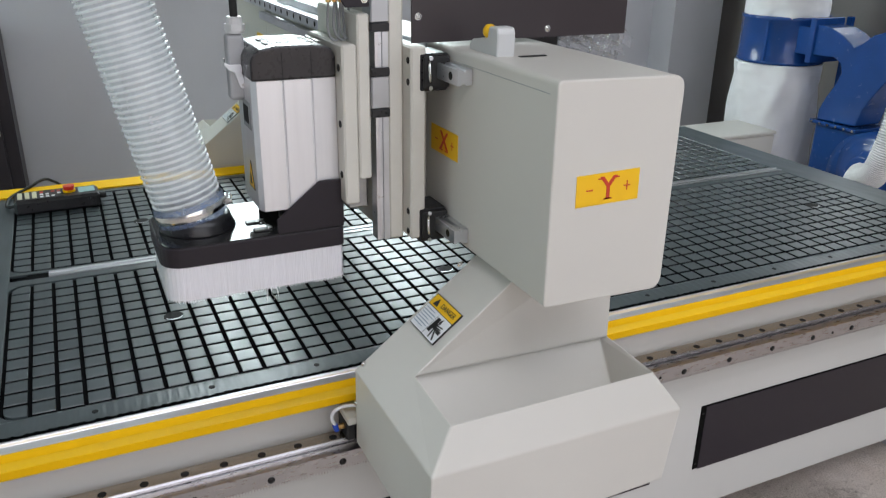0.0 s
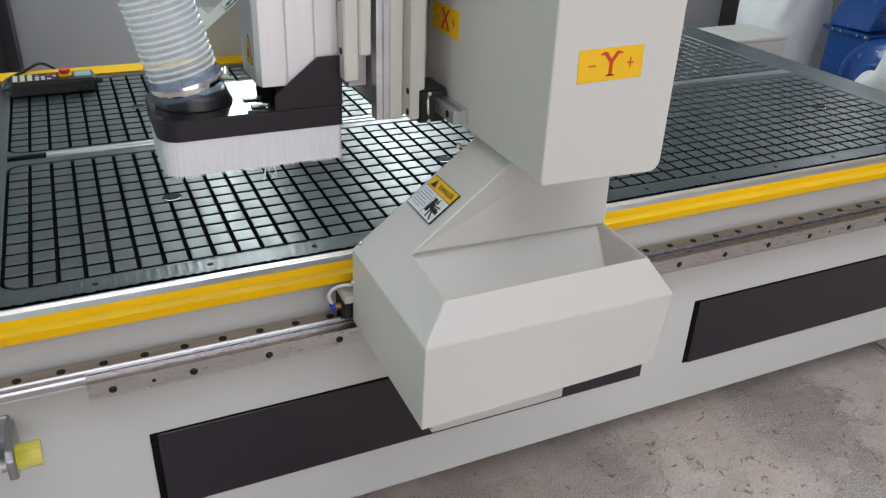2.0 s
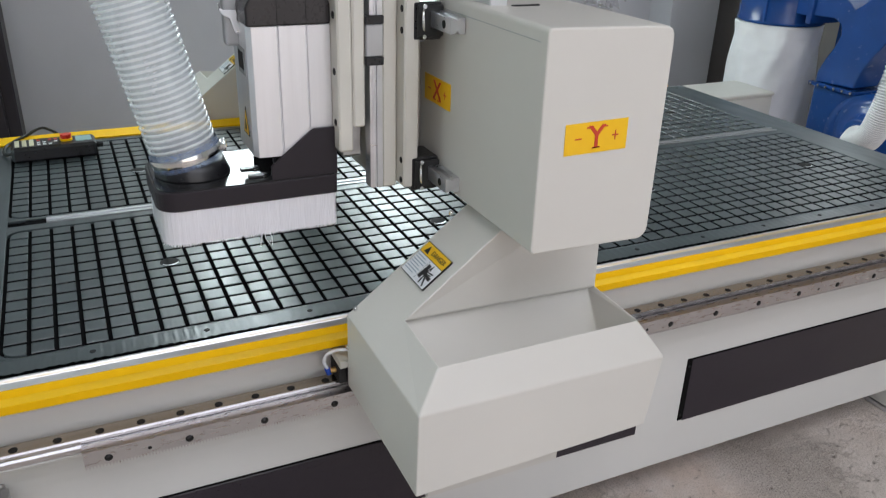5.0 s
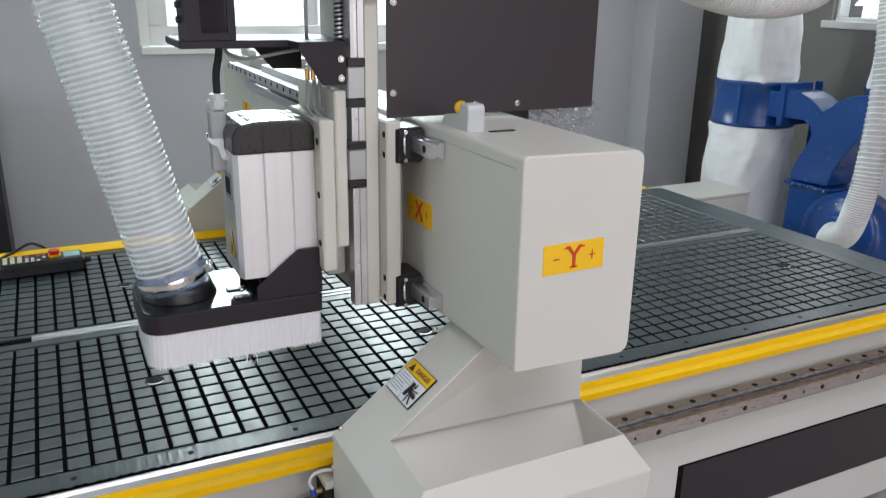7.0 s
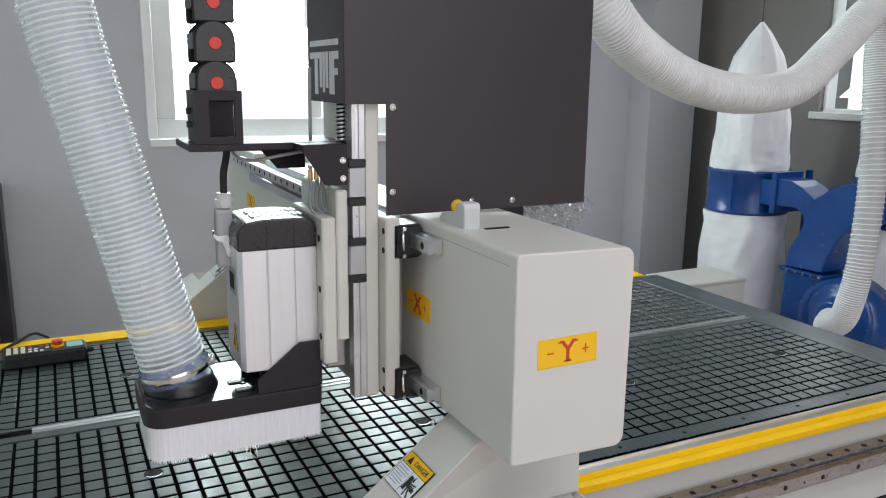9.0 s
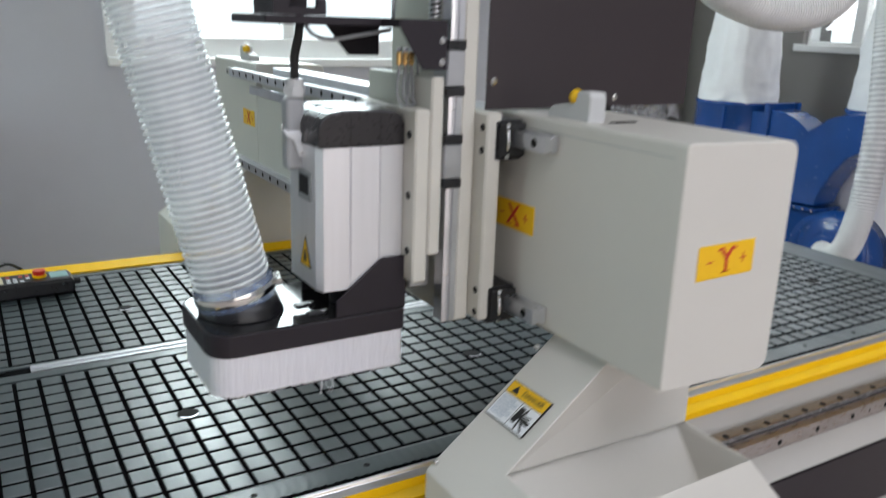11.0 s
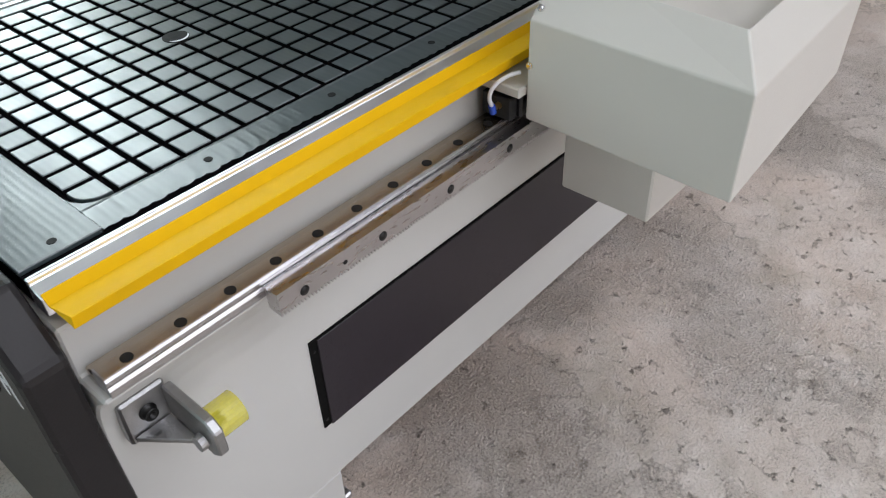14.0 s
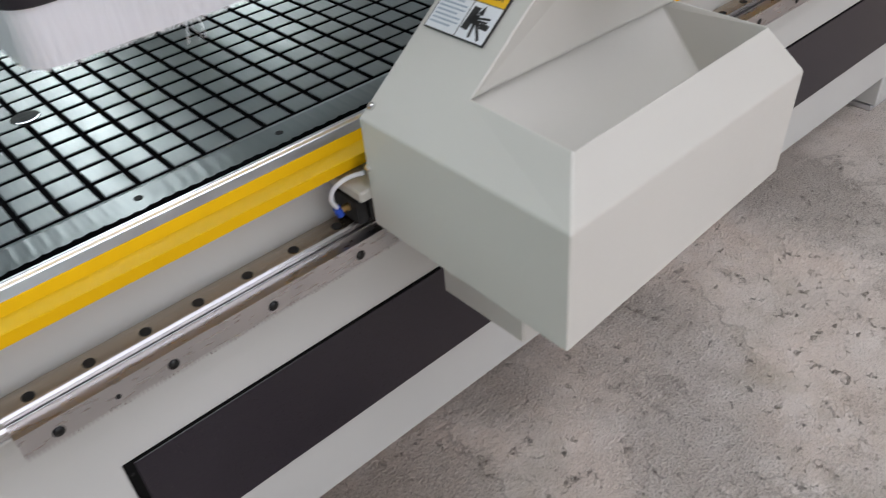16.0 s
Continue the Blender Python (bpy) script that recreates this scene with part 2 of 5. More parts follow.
    c = mixed(maths("MAXIMUM", patch(0.70, -0.10, -0.10), patch(0.33, -0.06, -0.08)), c, (0.23, 0.19, 0.13))
    c = mixed(ranged(tex(9, 10, 0.8), 0.60, 0.72, 0, 0.60), c, (0.24, 0.20, 0.15))
    c = mixed(ranged(tex(34, 9, 0.8), 0.600, 0.67, 0, 0.75), c, (0.16, 0.135, 0.115))
    c = mixed(maths("MULTIPLY", maths("MULTIPLY", rim, ranged(tex(3.1, 3), 0.50, 0.60, 0, 1)), 0.40), c, (0.22, 0.185, 0.155))
    l.new(c, b.inputs["Base Color"])
    b.inputs["Roughness"].default_value = 0.9
    pits = ranged(tex(34, 9, 0.8), 0.58, 0.67, 0, -0.9)
    grain = maths("ADD", maths("MULTIPLY", stones, -0.16), maths("MULTIPLY", pebbles, -0.18))
    grit = maths("MULTIPLY", gritty, maths("ADD", grain, maths("MULTIPLY", fine, 0.75)))
    h = maths("ADD", maths("ADD", grit, pits), maths("ADD", maths("MULTIPLY", skim, 0.15), maths("MULTIPLY", tex(16, 10, 0.78), 0.5)))
    bp = n.new("ShaderNodeBump")
    bp.inputs["Strength"].default_value, bp.inputs["Distance"].default_value = 1.0, 0.014
    l.new(h, bp.inputs["Height"])
    l.new(bp.outputs[0], b.inputs["Normal"])
    return m


FLOOR = floor_material()


def clear_plastic(name, tint, rough=0.2, alpha=0.45):
    m = bpy.data.materials.new(name)
    m.use_nodes = True
    n, l = m.node_tree.nodes, m.node_tree.links
    b = n["Principled BSDF"]
    b.inputs["Base Color"].default_value = (*tint, 1)
    b.inputs["Roughness"].default_value = rough
    tr = n.new("ShaderNodeBsdfTransparent")
    mx = n.new("ShaderNodeMixShader")
    no = n.new("ShaderNodeTexNoise")
    no.inputs["Scale"].default_value = 14
    mr = n.new("ShaderNodeMapRange")
    mr.inputs["To Min"].default_value, mr.inputs["To Max"].default_value = alpha - 0.1, alpha + 0.1
    l.new(no.outputs["Fac"], mr.inputs["Value"])
    l.new(mr.outputs[0], mx.inputs["Fac"])
    l.new(tr.outputs[0], mx.inputs[1])
    l.new(b.outputs[0], mx.inputs[2])
    l.new(mx.outputs[0], n["Material Output"].inputs["Surface"])
    return m


HOSE_WALL = clear_plastic("milky_clear_hose", (0.78, 0.83, 0.85), 0.25, 0.34)
HOSE_RIB = clear_plastic("clear_hose_rib", (0.90, 0.93, 0.95), 0.12, 0.46)
FILM = clear_plastic("clear_wrap_film", (0.40, 0.40, 0.42), 0.06, 0.34)
CUFF = clear_plastic("clear_blue_cuff", (0.20, 0.26, 0.40), 0.10, 0.55)
YELLOW_CLEAR = clear_plastic("yellow_polyurethane", (0.80, 0.72, 0.03), 0.15, 0.55)


BLACK_GLOSS = material("black_acrylic", (0.02, 0.02, 0.021), 0.06, vary=0.05, scale=10)
DUCT_RIB = material("pale_duct_rib", (0.80, 0.80, 0.80), 0.3, vary=0.05, scale=10)


def glow(name, color, strength):
    m = bpy.data.materials.new(name)
    m.use_nodes = True
    b = m.node_tree.nodes["Principled BSDF"]
    b.inputs["Base Color"].default_value = (0.8, 0.8, 0.8, 1)
    b.inputs["Emission Color"].default_value = (*color, 1)
    b.inputs["Emission Strength"].default_value = strength
    n, l = m.node_tree.nodes, m.node_tree.links
    no = n.new("ShaderNodeTexNoise")
    no.inputs["Scale"].default_value = 3.0
    cr = n.new("ShaderNodeMapRange")
    cr.inputs["To Min"].default_value, cr.inputs["To Max"].default_value = strength * 0.45, strength * 1.5
    l.new(no.outputs["Fac"], cr.inputs["Value"])
    l.new(cr.outputs[0], b.inputs["Emission Strength"])
    return m


OUTSIDE = glow("bright_outdoors", (0.84, 0.97, 1.0), 1.35)


def glass():
    m = bpy.data.materials.new("window_glass")
    m.use_nodes = True
    b = m.node_tree.nodes["Principled BSDF"]
    b.inputs["Roughness"].default_value = 0.02
    b.inputs["Transmission Weight"].default_value = 1.0
    b.inputs["IOR"].default_value = 1.1
    return m


GLASS = glass()

# ---- mesh helpers ----


def box(bm, x0, x1, y0, y1, z0, z1, bevel=0.0, seg=1):
    r = bmesh.ops.create_cube(bm, size=1)
    vs = r["verts"]
    for v in vs:
        v.co = Vector((x0 + (v.co.x + 0.5) * (x1 - x0), y0 + (v.co.y + 0.5) * (y1 - y0), z0 + (v.co.z + 0.5) * (z1 - z0)))
    if bevel:
        es = list({e for v in vs for e in v.link_edges})
        bmesh.ops.bevel(bm, geom=es, offset=bevel, segments=seg, affect="EDGES", profile=0.5)
    return bm


def boxed(x0, x1, y0, y1, z0, z1, bevel=0.0, seg=1):
    return box(bmesh.new(), x0, x1, y0, y1, z0, z1, bevel, seg)


def cyl(bm, a, b, r, r2=None, seg=24, caps=True):
    a, b = Vector(a), Vector(b)
    d = b - a
    m = Matrix.Translation((a + b) / 2) @ d.to_track_quat("Z", "Y").to_matrix().to_4x4()
    bmesh.ops.create_cone(bm, cap_ends=caps, segments=seg, radius1=r, radius2=r if r2 is None else r2, depth=d.length, matrix=m)
    return bm


def cyled(a, b, r, r2=None, seg=24):
    return cyl(bmesh.new(), a, b, r, r2, seg)


def prism(bm, pts, axis, a, b, bevel=0.0, seg=1):
    """A polygon in the plane across axis, drawn out from a to b."""
    def place(p, c):
        return {"x": (c, p[0], p[1]), "y": (p[0], c, p[1]), "z": (p[0], p[1], c)}[axis]
    lo = [bm.verts.new(place(p, a)) for p in pts]
    hi = [bm.verts.new(place(p, b)) for p in pts]
    fs = [bm.faces.new(lo[::-1]), bm.faces.new(hi)]
    k = len(pts)
    for i in range(k):
        fs.append(bm.faces.new((lo[i], lo[(i + 1) % k], hi[(i + 1) % k], hi[i])))
    bmesh.ops.recalc_face_normals(bm, faces=fs)
    if bevel:
        es = list({e for v in lo + hi for e in v.link_edges})
        bmesh.ops.bevel(bm, geom=es, offset=bevel, segments=seg, affect="EDGES", profile=0.5)
    return bm


def prismed(pts, axis, a, b, bevel=0.0, seg=1):
    return prism(bmesh.new(), pts, axis, a, b, bevel, seg)


def smooth_path(pts, n):
    """n points along a Catmull-Rom curve through pts."""
    p = [Vector(q) for q in pts]
    p = [2 * p[0] - p[1]] + p + [2 * p[-1] - p[-2]]
    out = []
    spans = len(p) - 3
    for i in range(n):
        u = i / (n - 1) * spans
        k = min(int(u), spans - 1)
        t = u - k
        a, b, c, d = p[k:k + 4]
        out.append(0.5 * (2 * b + (c - a) * t + (2 * a - 5 * b + 4 * c - d) * t * t + (3 * b - a - 3 * c + d) * t ** 3))
    return out


def frames_along(path):
    up = Vector((0.3, 0.2, 1)).normalized()
    res = []
    t0 = (path[1] - path[0]).normalized()
    u = t0.cross(up)
    if u.length < 0.1:
        u = t0.cross(Vector((1, 0, 0)))
    u.normalize()
    for i, p in enumerate(path):
        t = (path[min(i + 1, len(path) - 1)] - path[max(i - 1, 0)]).normalized()
        u = (u - t * u.dot(t)).normalized()
        res.append((p, u, t.cross(u)))
    return res


def tube(bm, path, r, seg=12, close=True):
    """A tube along path; r is a radius or a list of radii."""
    rings = []
    for i, (p, u, v) in enumerate(frames_along(path)):
        rad = r[i] if isinstance(r, list) else r
        rings.append([bm.verts.new(p + rad * (math.cos(a) * u + math.sin(a) * v)) for a in [2 * math.pi * k / seg for k in range(seg)]])
    for a, b in zip(rings, rings[1:]):
        for k in range(seg):
            f = bm.faces.new((a[k], a[(k + 1) % seg], b[(k + 1) % seg], b[k]))
            f.smooth = True
    if close:
        bm.faces.new(rings[0][::-1])
        bm.faces.new(rings[-1])
    return bm


def helix(path, r, turns, per=16):
    """Points of a coil wound round path."""
    fr = frames_along(path)
    n = int(turns * per)
    out = []
    for i in range(n + 1):
        s = i / n * (len(fr) - 1)
        k = min(int(s), len(fr) - 2)
        q = s - k
        p, u, v = (fr[k][j].lerp(fr[k + 1][j], q) for j in range(3))
        a = 2 * math.pi * i / per
        out.append(p + r * (math.cos(a) * u + math.sin(a) * v))
    return out


def turned(bm, prof, origin, seg=32, axis="z"):
    """A lathe form from (radius, height) pairs."""
    rings = []
    o = Vector(origin)
    for r, h in prof:
        ring = []
        for k in range(seg):
            a = 2 * math.pi * k / seg
            c, s = r * math.cos(a), r * math.sin(a)
            ring.append(bm.verts.new(o + Vector({"z": (c, s, h), "x": (h, c, s), "y": (s, h, c)}[axis])))
        rings.append(ring)
    for a, b in zip(rings, rings[1:]):
        for k in range(seg):
            bm.faces.new((a[k], a[(k + 1) % seg], b[(k + 1) % seg], b[k])).smooth = True
    bm.faces.new(rings[0][::-1])
    bm.faces.new(rings[-1])
    bmesh.ops.recalc_face_normals(bm, faces=bm.faces[:])
    return bm


def thing(name, loc, label, category, group="", kind=""):
    ob = new(name)
    ob.location = loc
    ob.empty_display_size = 0.05
    return tagged(ob, label, category, group, kind)


def part(name, bm, mat, parent=None, label="", smooth=False):
    """One mesh object out of bm, under a thing or a part; bm is in world metres."""
    me = bpy.data.meshes.new(name)
    if smooth:
        for f in bm.faces:
            f.smooth = True
    bm.to_mesh(me)
    bm.free()
    me.materials.append(mat)
    ob = new(name, me)
    if parent:
        ob.parent = parent
        ob.matrix_parent_inverse = Matrix.Translation(-parent.location)
    if label:
        tagged(ob, label)
    return ob


def solo(name, bm, mat, label, category, group="", kind="", smooth=False):
    return tagged(part(name, bm, mat, None, "", smooth), label, category, group, kind)


def text_part(name, body, m, size, mat, parent, bold=0.0, extrude=0.0004, squeeze=1.0):
    cu = bpy.data.curves.new(name, "FONT")
    cu.body, cu.size, cu.extrude, cu.offset = body, size, extrude, bold
    cu.align_x, cu.align_y = "CENTER", "CENTER"
    tmp = new("tmp_text", cu)
    bpy.context.view_layer.update()
    me = bpy.data.meshes.new_from_object(tmp.evaluated_get(bpy.context.evaluated_depsgraph_get()))
    bpy.data.objects.remove(tmp)
    bpy.data.curves.remove(cu)
    me.transform(m @ Matrix.Diagonal((squeeze, 1, 1, 1)))
    me.materials.clear()
    me.materials.append(mat)
    me.name = name
    ob = new(name, me)
    ob.parent = parent
    ob.matrix_parent_inverse = Matrix.Translation(-parent.location)
    return ob

# ---- room ----
XL, XR, YF, YB, ZC = -3.2, 3.9, -4.0, 2.95, 3.3
solo("floor", boxed(XL - 0.3, XR + 0.3, YF - 0.3, YB + 0.3, -0.2, 0.0), FLOOR, "worn rough grey-brown concrete floor", "floor", kind="structure")
cb = bmesh.new()
SK = (-0.6, 2.9, -3.3, -1.1)  # assumed, unseen rooflight opening behind the path, for overhead light
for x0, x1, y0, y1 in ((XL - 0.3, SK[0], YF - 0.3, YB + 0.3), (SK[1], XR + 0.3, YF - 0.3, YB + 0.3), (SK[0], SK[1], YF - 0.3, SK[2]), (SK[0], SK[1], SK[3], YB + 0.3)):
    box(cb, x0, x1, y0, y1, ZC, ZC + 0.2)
solo("ceiling", cb, CEILING, "plain white ceiling with an added rooflight opening", "ceiling", kind="structure")


def wall_with_hole(name, axis, at, thick, a0, a1, h0, h1, label, mat):
    """A wall across axis at 'at', thick outward, with one opening a0..a1 by h0..h1."""
    bm = bmesh.new()
    lo, hi = min(at, at + thick), max(at, at + thick)
    e0, e1 = (XL, XR) if axis == "y" else (YF, YB)
    for u0, u1, w0, w1 in ((e0, a0, 0, ZC), (a1, e1, 0, ZC), (a0, a1, 0, h0), (a0, a1, h1, ZC)):
        if u1 - u0 > 0.001 and w1 - w0 > 0.001:
            if axis == "y":
                box(bm, u0, u1, lo, hi, w0, w1)
            else:
                box(bm, lo, hi, u0, u1, w0, w1)
    return solo(name, bm, mat, label, "wall", kind="structure")


wall_with_hole("wall_back", "y", YB, 0.24, 0.50, 2.05, 1.195, 2.55, "pale grey painted plaster wall with a window", WALL)
wall_with_hole("wall_right", "x", XR, 0.24, 1.05, 1.985, 1.34, 2.35, "darker tan plaster wall with a small window", WALL_TAN)
wall_with_hole("wall_front", "y", YF, -0.24, -1.4, 2.3, 0.0, 3.0, "plain plaster wall with a wide doorway", WALL)
wall_with_hole("wall_left", "x", XL, -0.24, 0.4, 2.5, 0.0, 2.8, "plain plaster wall with a doorway", WALL)
solo("pilaster", boxed(3.347, 3.705, 2.748, YB - 0.002, 0, ZC), WALL, "pale grey plastered pilaster on the wall", "pilaster", kind="structure")
solo("backdrop", boxed(-1.5, 5.0, YB + 1.5, YB + 1.55, 0.0, 4.5), OUTSIDE, "overbright daylight outside the window", "backdrop", kind="structure")
solo("backdrop_side", boxed(XR + 1.5, XR + 1.55, -1.0, 4.0, 0.0, 4.5), OUTSIDE, "overbright daylight outside the side window", "backdrop", kind="structure")


def window(name, axis, at, a0, a1, h0, h1, mull, label):
    w = thing(name, (a0, at, h0) if axis == "y" else (at, a0, h0), label, "window", kind="structure")

    def put(nm, u0, u1, d0, d1, w0, w1, mat, bev=0.004):
        if axis == "y":
            return part(nm, boxed(u0, u1, at + d0, at + d1, w0, w1, bev), mat, w)
        return part(nm, boxed(at + d0, at + d1, u0, u1, w0, w1, bev), mat, w)
    fw = 0.095 if axis == "y" else 0.022
    for nm, u0, u1, w0, w1 in (("window_frame", a0, a1, h0, h0 + fw), ("window_frame", a0, a1, h1 - fw, h1), ("window_frame", a0, a0 + fw, h0 + fw, h1 - fw), ("window_frame", a1 - fw, a1, h0 + fw, h1 - fw)):
        put(nm, u0, u1, 0.03, 0.11, w0, w1, WINDOW_WHITE)
    edges = [a0 + fw] + mull + [a1 - fw]
    for m in mull:
        put("mullion", m - 0.03, m + 0.03, 0.035, 0.105, h0 + fw, h1 - fw, WINDOW_WHITE)
    for p, q in zip(edges, edges[1:]):
        g = put("pane", p + 0.031, q - 0.031, 0.066, 0.072, h0 + fw + 0.002, h1 - fw - 0.002, GLASS, 0)
        g.visible_shadow = False
    put("window_sill", a0 - 0.04, a1 + 0.04, -0.03, 0.03, h0 - 0.035, h0 + 0.004, WINDOW_WHITE)
    if axis == "x":
        return w
    # flat trim round the opening
    put("trim", a0 - 0.045, a0, -0.015, 0.0295, h0 + 0.005, h1 + 0.04, WINDOW_WHITE, 0.002)
    put("trim", a1, a1 + 0.045, -0.015, 0.0295, h0 + 0.005, h1 + 0.04, WINDOW_WHITE, 0.002)
    return w


window("window_1", "y", YB, 0.50, 2.05, 1.195, 2.55, [1.31], "white framed window full of overbright daylight")
window("window_2", "x", XR, 1.05, 1.985, 1.34, 2.35, [1.60, 1.70], "small white framed window in the tan wall")

# rooflight added to brighten upward faces; none is in view
rl = thing("rooflight", (1.15, -2.2, ZC), "added unseen framed translucent rooflight in the ceiling", "rooflight", kind="structure")
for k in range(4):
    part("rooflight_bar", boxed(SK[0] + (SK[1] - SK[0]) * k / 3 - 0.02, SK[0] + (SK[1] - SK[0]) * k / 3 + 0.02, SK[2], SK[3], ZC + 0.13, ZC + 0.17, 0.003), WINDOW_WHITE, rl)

# ---- machine base ----
BX0, BX1 = -0.235, 2.295
MID, AXIS = 0.77, 0.7475  # table strip, and the plane about which the two sides mirror
base = thing("machine_base", (1.0, MID, 0.0), "cream steel router table base with yellow edge guards, rails and racks", "machine base")


def mirrored(y):
    return 2 * AXIS - y


def both(fn):
    for s in (lambda y: y, mirrored):
        fn(s)


def side(s):
    def P(pts):
        return [(s(y), z) for y, z in pts]
    part("side_beam", prismed(P([(0.078, 0.110), (0.078, 0.470), (0.0755, 0.500), (0.069, 0.525), (0.058, 0.547), (0.045, 0.565), (0.022, 0.584), (0.022, 0.588), (0.072, 0.588), (0.072, 0.654), (0.19, 0.654), (0.19, 0.110)]), "x", BX0, BX1, 0.003), SKYLIT_CREAM, base)
    if s(1) > s(0):
        # a shallow gutter: inner flange, valley, rising ledge and a folded lip
        guard = [(0.0862, 0.6898), (0.0742, 0.6822), (0.0265, 0.6985), (0.0240, 0.6985), (0.0285, 0.6815), (0.0305, 0.6815), (0.0285, 0.6955), (0.0750, 0.6792), (0.0868, 0.6872)]
        part("guard_end", prismed([(0.0720, 0.6800), (0.0290, 0.6945), (0.0306, 0.6815)], "x", BX0 + 0.0065, BX0 + 0.0085), YELLOW, base)
    else:
        guard = [(0.108, 0.7005), (0.108, 0.7045), (0.040, 0.7085), (0.030, 0.700), (0.030, 0.655), (0.034, 0.655), (0.034, 0.698), (0.042, 0.7045)]
    part("edge_guard", prismed(P(guard), "x", BX0 + 0.006, BX1 if s(1) > s(0) else BX1 - 0.07), YELLOW, base, "yellow painted folded steel edge guard")
    part("edge_profile", prismed(P([(0.0835, 0.6862), (0.0985, 0.6925), (0.1010, 0.6935), (0.1022, 0.6982), (0.1052, 0.6994), (0.1085, 0.6982), (0.1085, 0.664), (0.0835, 0.664)]), "x", BX0 + 0.004, BX1, 0.0008), EDGE_ALU, base, "bright extruded aluminium edge profile")
    rail = part("rail", prismed(P([(0.0213, 0.5885), (0.0216, 0.597), (0.0235, 0.601), (0.0222, 0.6045), (0.0222, 0.609), (0.0240, 0.612), (0.047, 0.612), (0.049, 0.610), (0.049, 0.5882)]), "x", -0.226, BX1 - 0.03), GUIDE_STEEL, base, "ground steel guide rail with a brown top")
    part("brown_top", boxed(-0.224, BX1 - 0.031, min(s(0.0255), s(0.0465)), max(s(0.0255), s(0.0465)), 0.6118, 0.6123), RAIL_STEEL, rail)
    part("seal_strip", boxed(BX0 + 0.01, BX1 - 0.03, min(s(0.051), s(0.0705)), max(s(0.051), s(0.0705)), 0.5885, 0.600, 0.002), RAIL_STEEL, base, "brown seating strip beside the rail")
    hole = bmesh.new()
    cyl(hole, (0, 0, 0), (0, 0, 0.0006), 0.0068, seg=16)
    me = bpy.data.meshes.new("rail_hole")
    hole.to_mesh(me)
    hole.free()
    me.materials.append(HOLE)
    for i in range(39):
        h = new("rail_hole", me)
        h.parent = rail
        h.location = (-0.195 + 0.0627 * i, s(0.0345), 0.6123)
    rk = part("rack", rack_mesh(s), RACK_STEEL, base, "ground steel gear rack with teeth underneath")
    for i in range(18):
        b = bmesh.new()
        f = s(0.0)
        d = -1 if s(1) > s(0) else 1
        turned(b, [(0.0065, 0.0), (0.0065, d * 0.0006), (0.0048, d * 0.0007), (0.0045, d * 0.0015), (0.001, d * 0.0015)], (0.125 * i, f, 0.583), 16, "y")
        part("rack_screw", b, BOLT, rk)
        if i % 4 == 0:
            part("rack_pin", cyled((0.125 * i + 0.0625, f, 0.583), (0.125 * i + 0.0625, f + d * 0.0006, 0.583), 0.0032, seg=12), HOLE, rk)
    for x0, x1 in ((0.041, 1.142), (1.272, 2.12)):
        pn = part("access_panel", boxed(x0 + 0.013, x1, min(s(0.0735), s(0.0755)), max(s(0.0735), s(0.0755)), 0.233, 0.410, 0.0008), PANEL, base, "dark grey powder-coated access panel")
        part("gasket", boxed(x0, x1 - 0.001, min(s(0.0757), s(0.0779)), max(s(0.0757), s(0.0779)), 0.2345, 0.4125), GASKET, pn)
        for z in (0.250, 0.392):
            part("panel_screw", cyled((x0 + 0.006, s(0.0757), z), (x0 + 0.006, s(0.0743), z), 0.0028, 0.0022, 12), BOLT, pn)
    for x0, x1 in ((-0.233, 0.058), (2.13, 2.27)):
        leg = part("leg", boxed(x0, x1, min(s(0.0792), s(0.19)), max(s(0.0792), s(0.19)), 0.02, 0.1095, 0.003), SKYLIT_CREAM, base)
        part("foot_plate", boxed(x0 + 0.002, x1 + 0.02, min(s(0.09), s(0.21)), max(s(0.09), s(0.21)), 0.0, 0.018, 0.003), STEEL, leg)


def rack_mesh(s):
    pts = [(-0.037, 0.601), (2.2, 0.601), (2.2, 0.572)]
    n, p = 446, 2.237 / 446
    for i in range(n):
        x = 2.2 - i * p
        pts += [(x - 0.2 * p, 0.5725), (x - 0.4 * p, 0.5670), (x - 0.6 * p, 0.5670), (x - 0.85 * p, 0.5725)]
    a, b = s(0.0), s(0.021)
    bm = bmesh.new()
    lo = [bm.verts.new((x, a, z)) for x, z in pts]
    hi = [bm.verts.new((x, b, z)) for x, z in pts]
    bm.faces.new(lo)
    bm.faces.new(hi[::-1])
    k = len(pts)
    for i in range(k):
        bm.faces.new((lo[i], lo[(i + 1) % k], hi[(i + 1) % k], hi[i]))
    bmesh.ops.recalc_face_normals(bm, faces=bm.faces[:])
    return bm


both(side)
part("cross_beam", boxed(BX0 + 0.01, BX0 + 0.1, 0.2, mirrored(0.2), 0.25, 0.6, 0.003), CREAM, base)
part("cross_beam", boxed(1.0, 1.1, 0.2, mirrored(0.2), 0.25, 0.6, 0.003), CREAM, base)
part("cross_beam", boxed(BX1 - 0.1, BX1 - 0.01, 0.2, mirrored(0.2), 0.25, 0.6, 0.003), CREAM, base)

# black end housing with a printed logo
cap = part("end_housing", prismed([(0.108, 0.704), (0.048, 0.640), (0.048, 0.54), (0.024, 0.30), (0.024, 0.10), (1.471, 0.10), (1.471, 0.30), (1.447, 0.54), (1.447, 0.640), (1.387, 0.704)], "x", -0.288, -0.2385, 0.008, 2), HOUSING_BLACK, base, "black painted sheet-steel end housing with worn white print")

# ---- vacuum table ----
bed = thing("vacuum_table", (1.0, MID, 0.668), "dark grey milled PVC vacuum table with a square groove grid", "vacuum table")
PITCH, GAP, TOP = 0.0426, 0.0073, 0.700
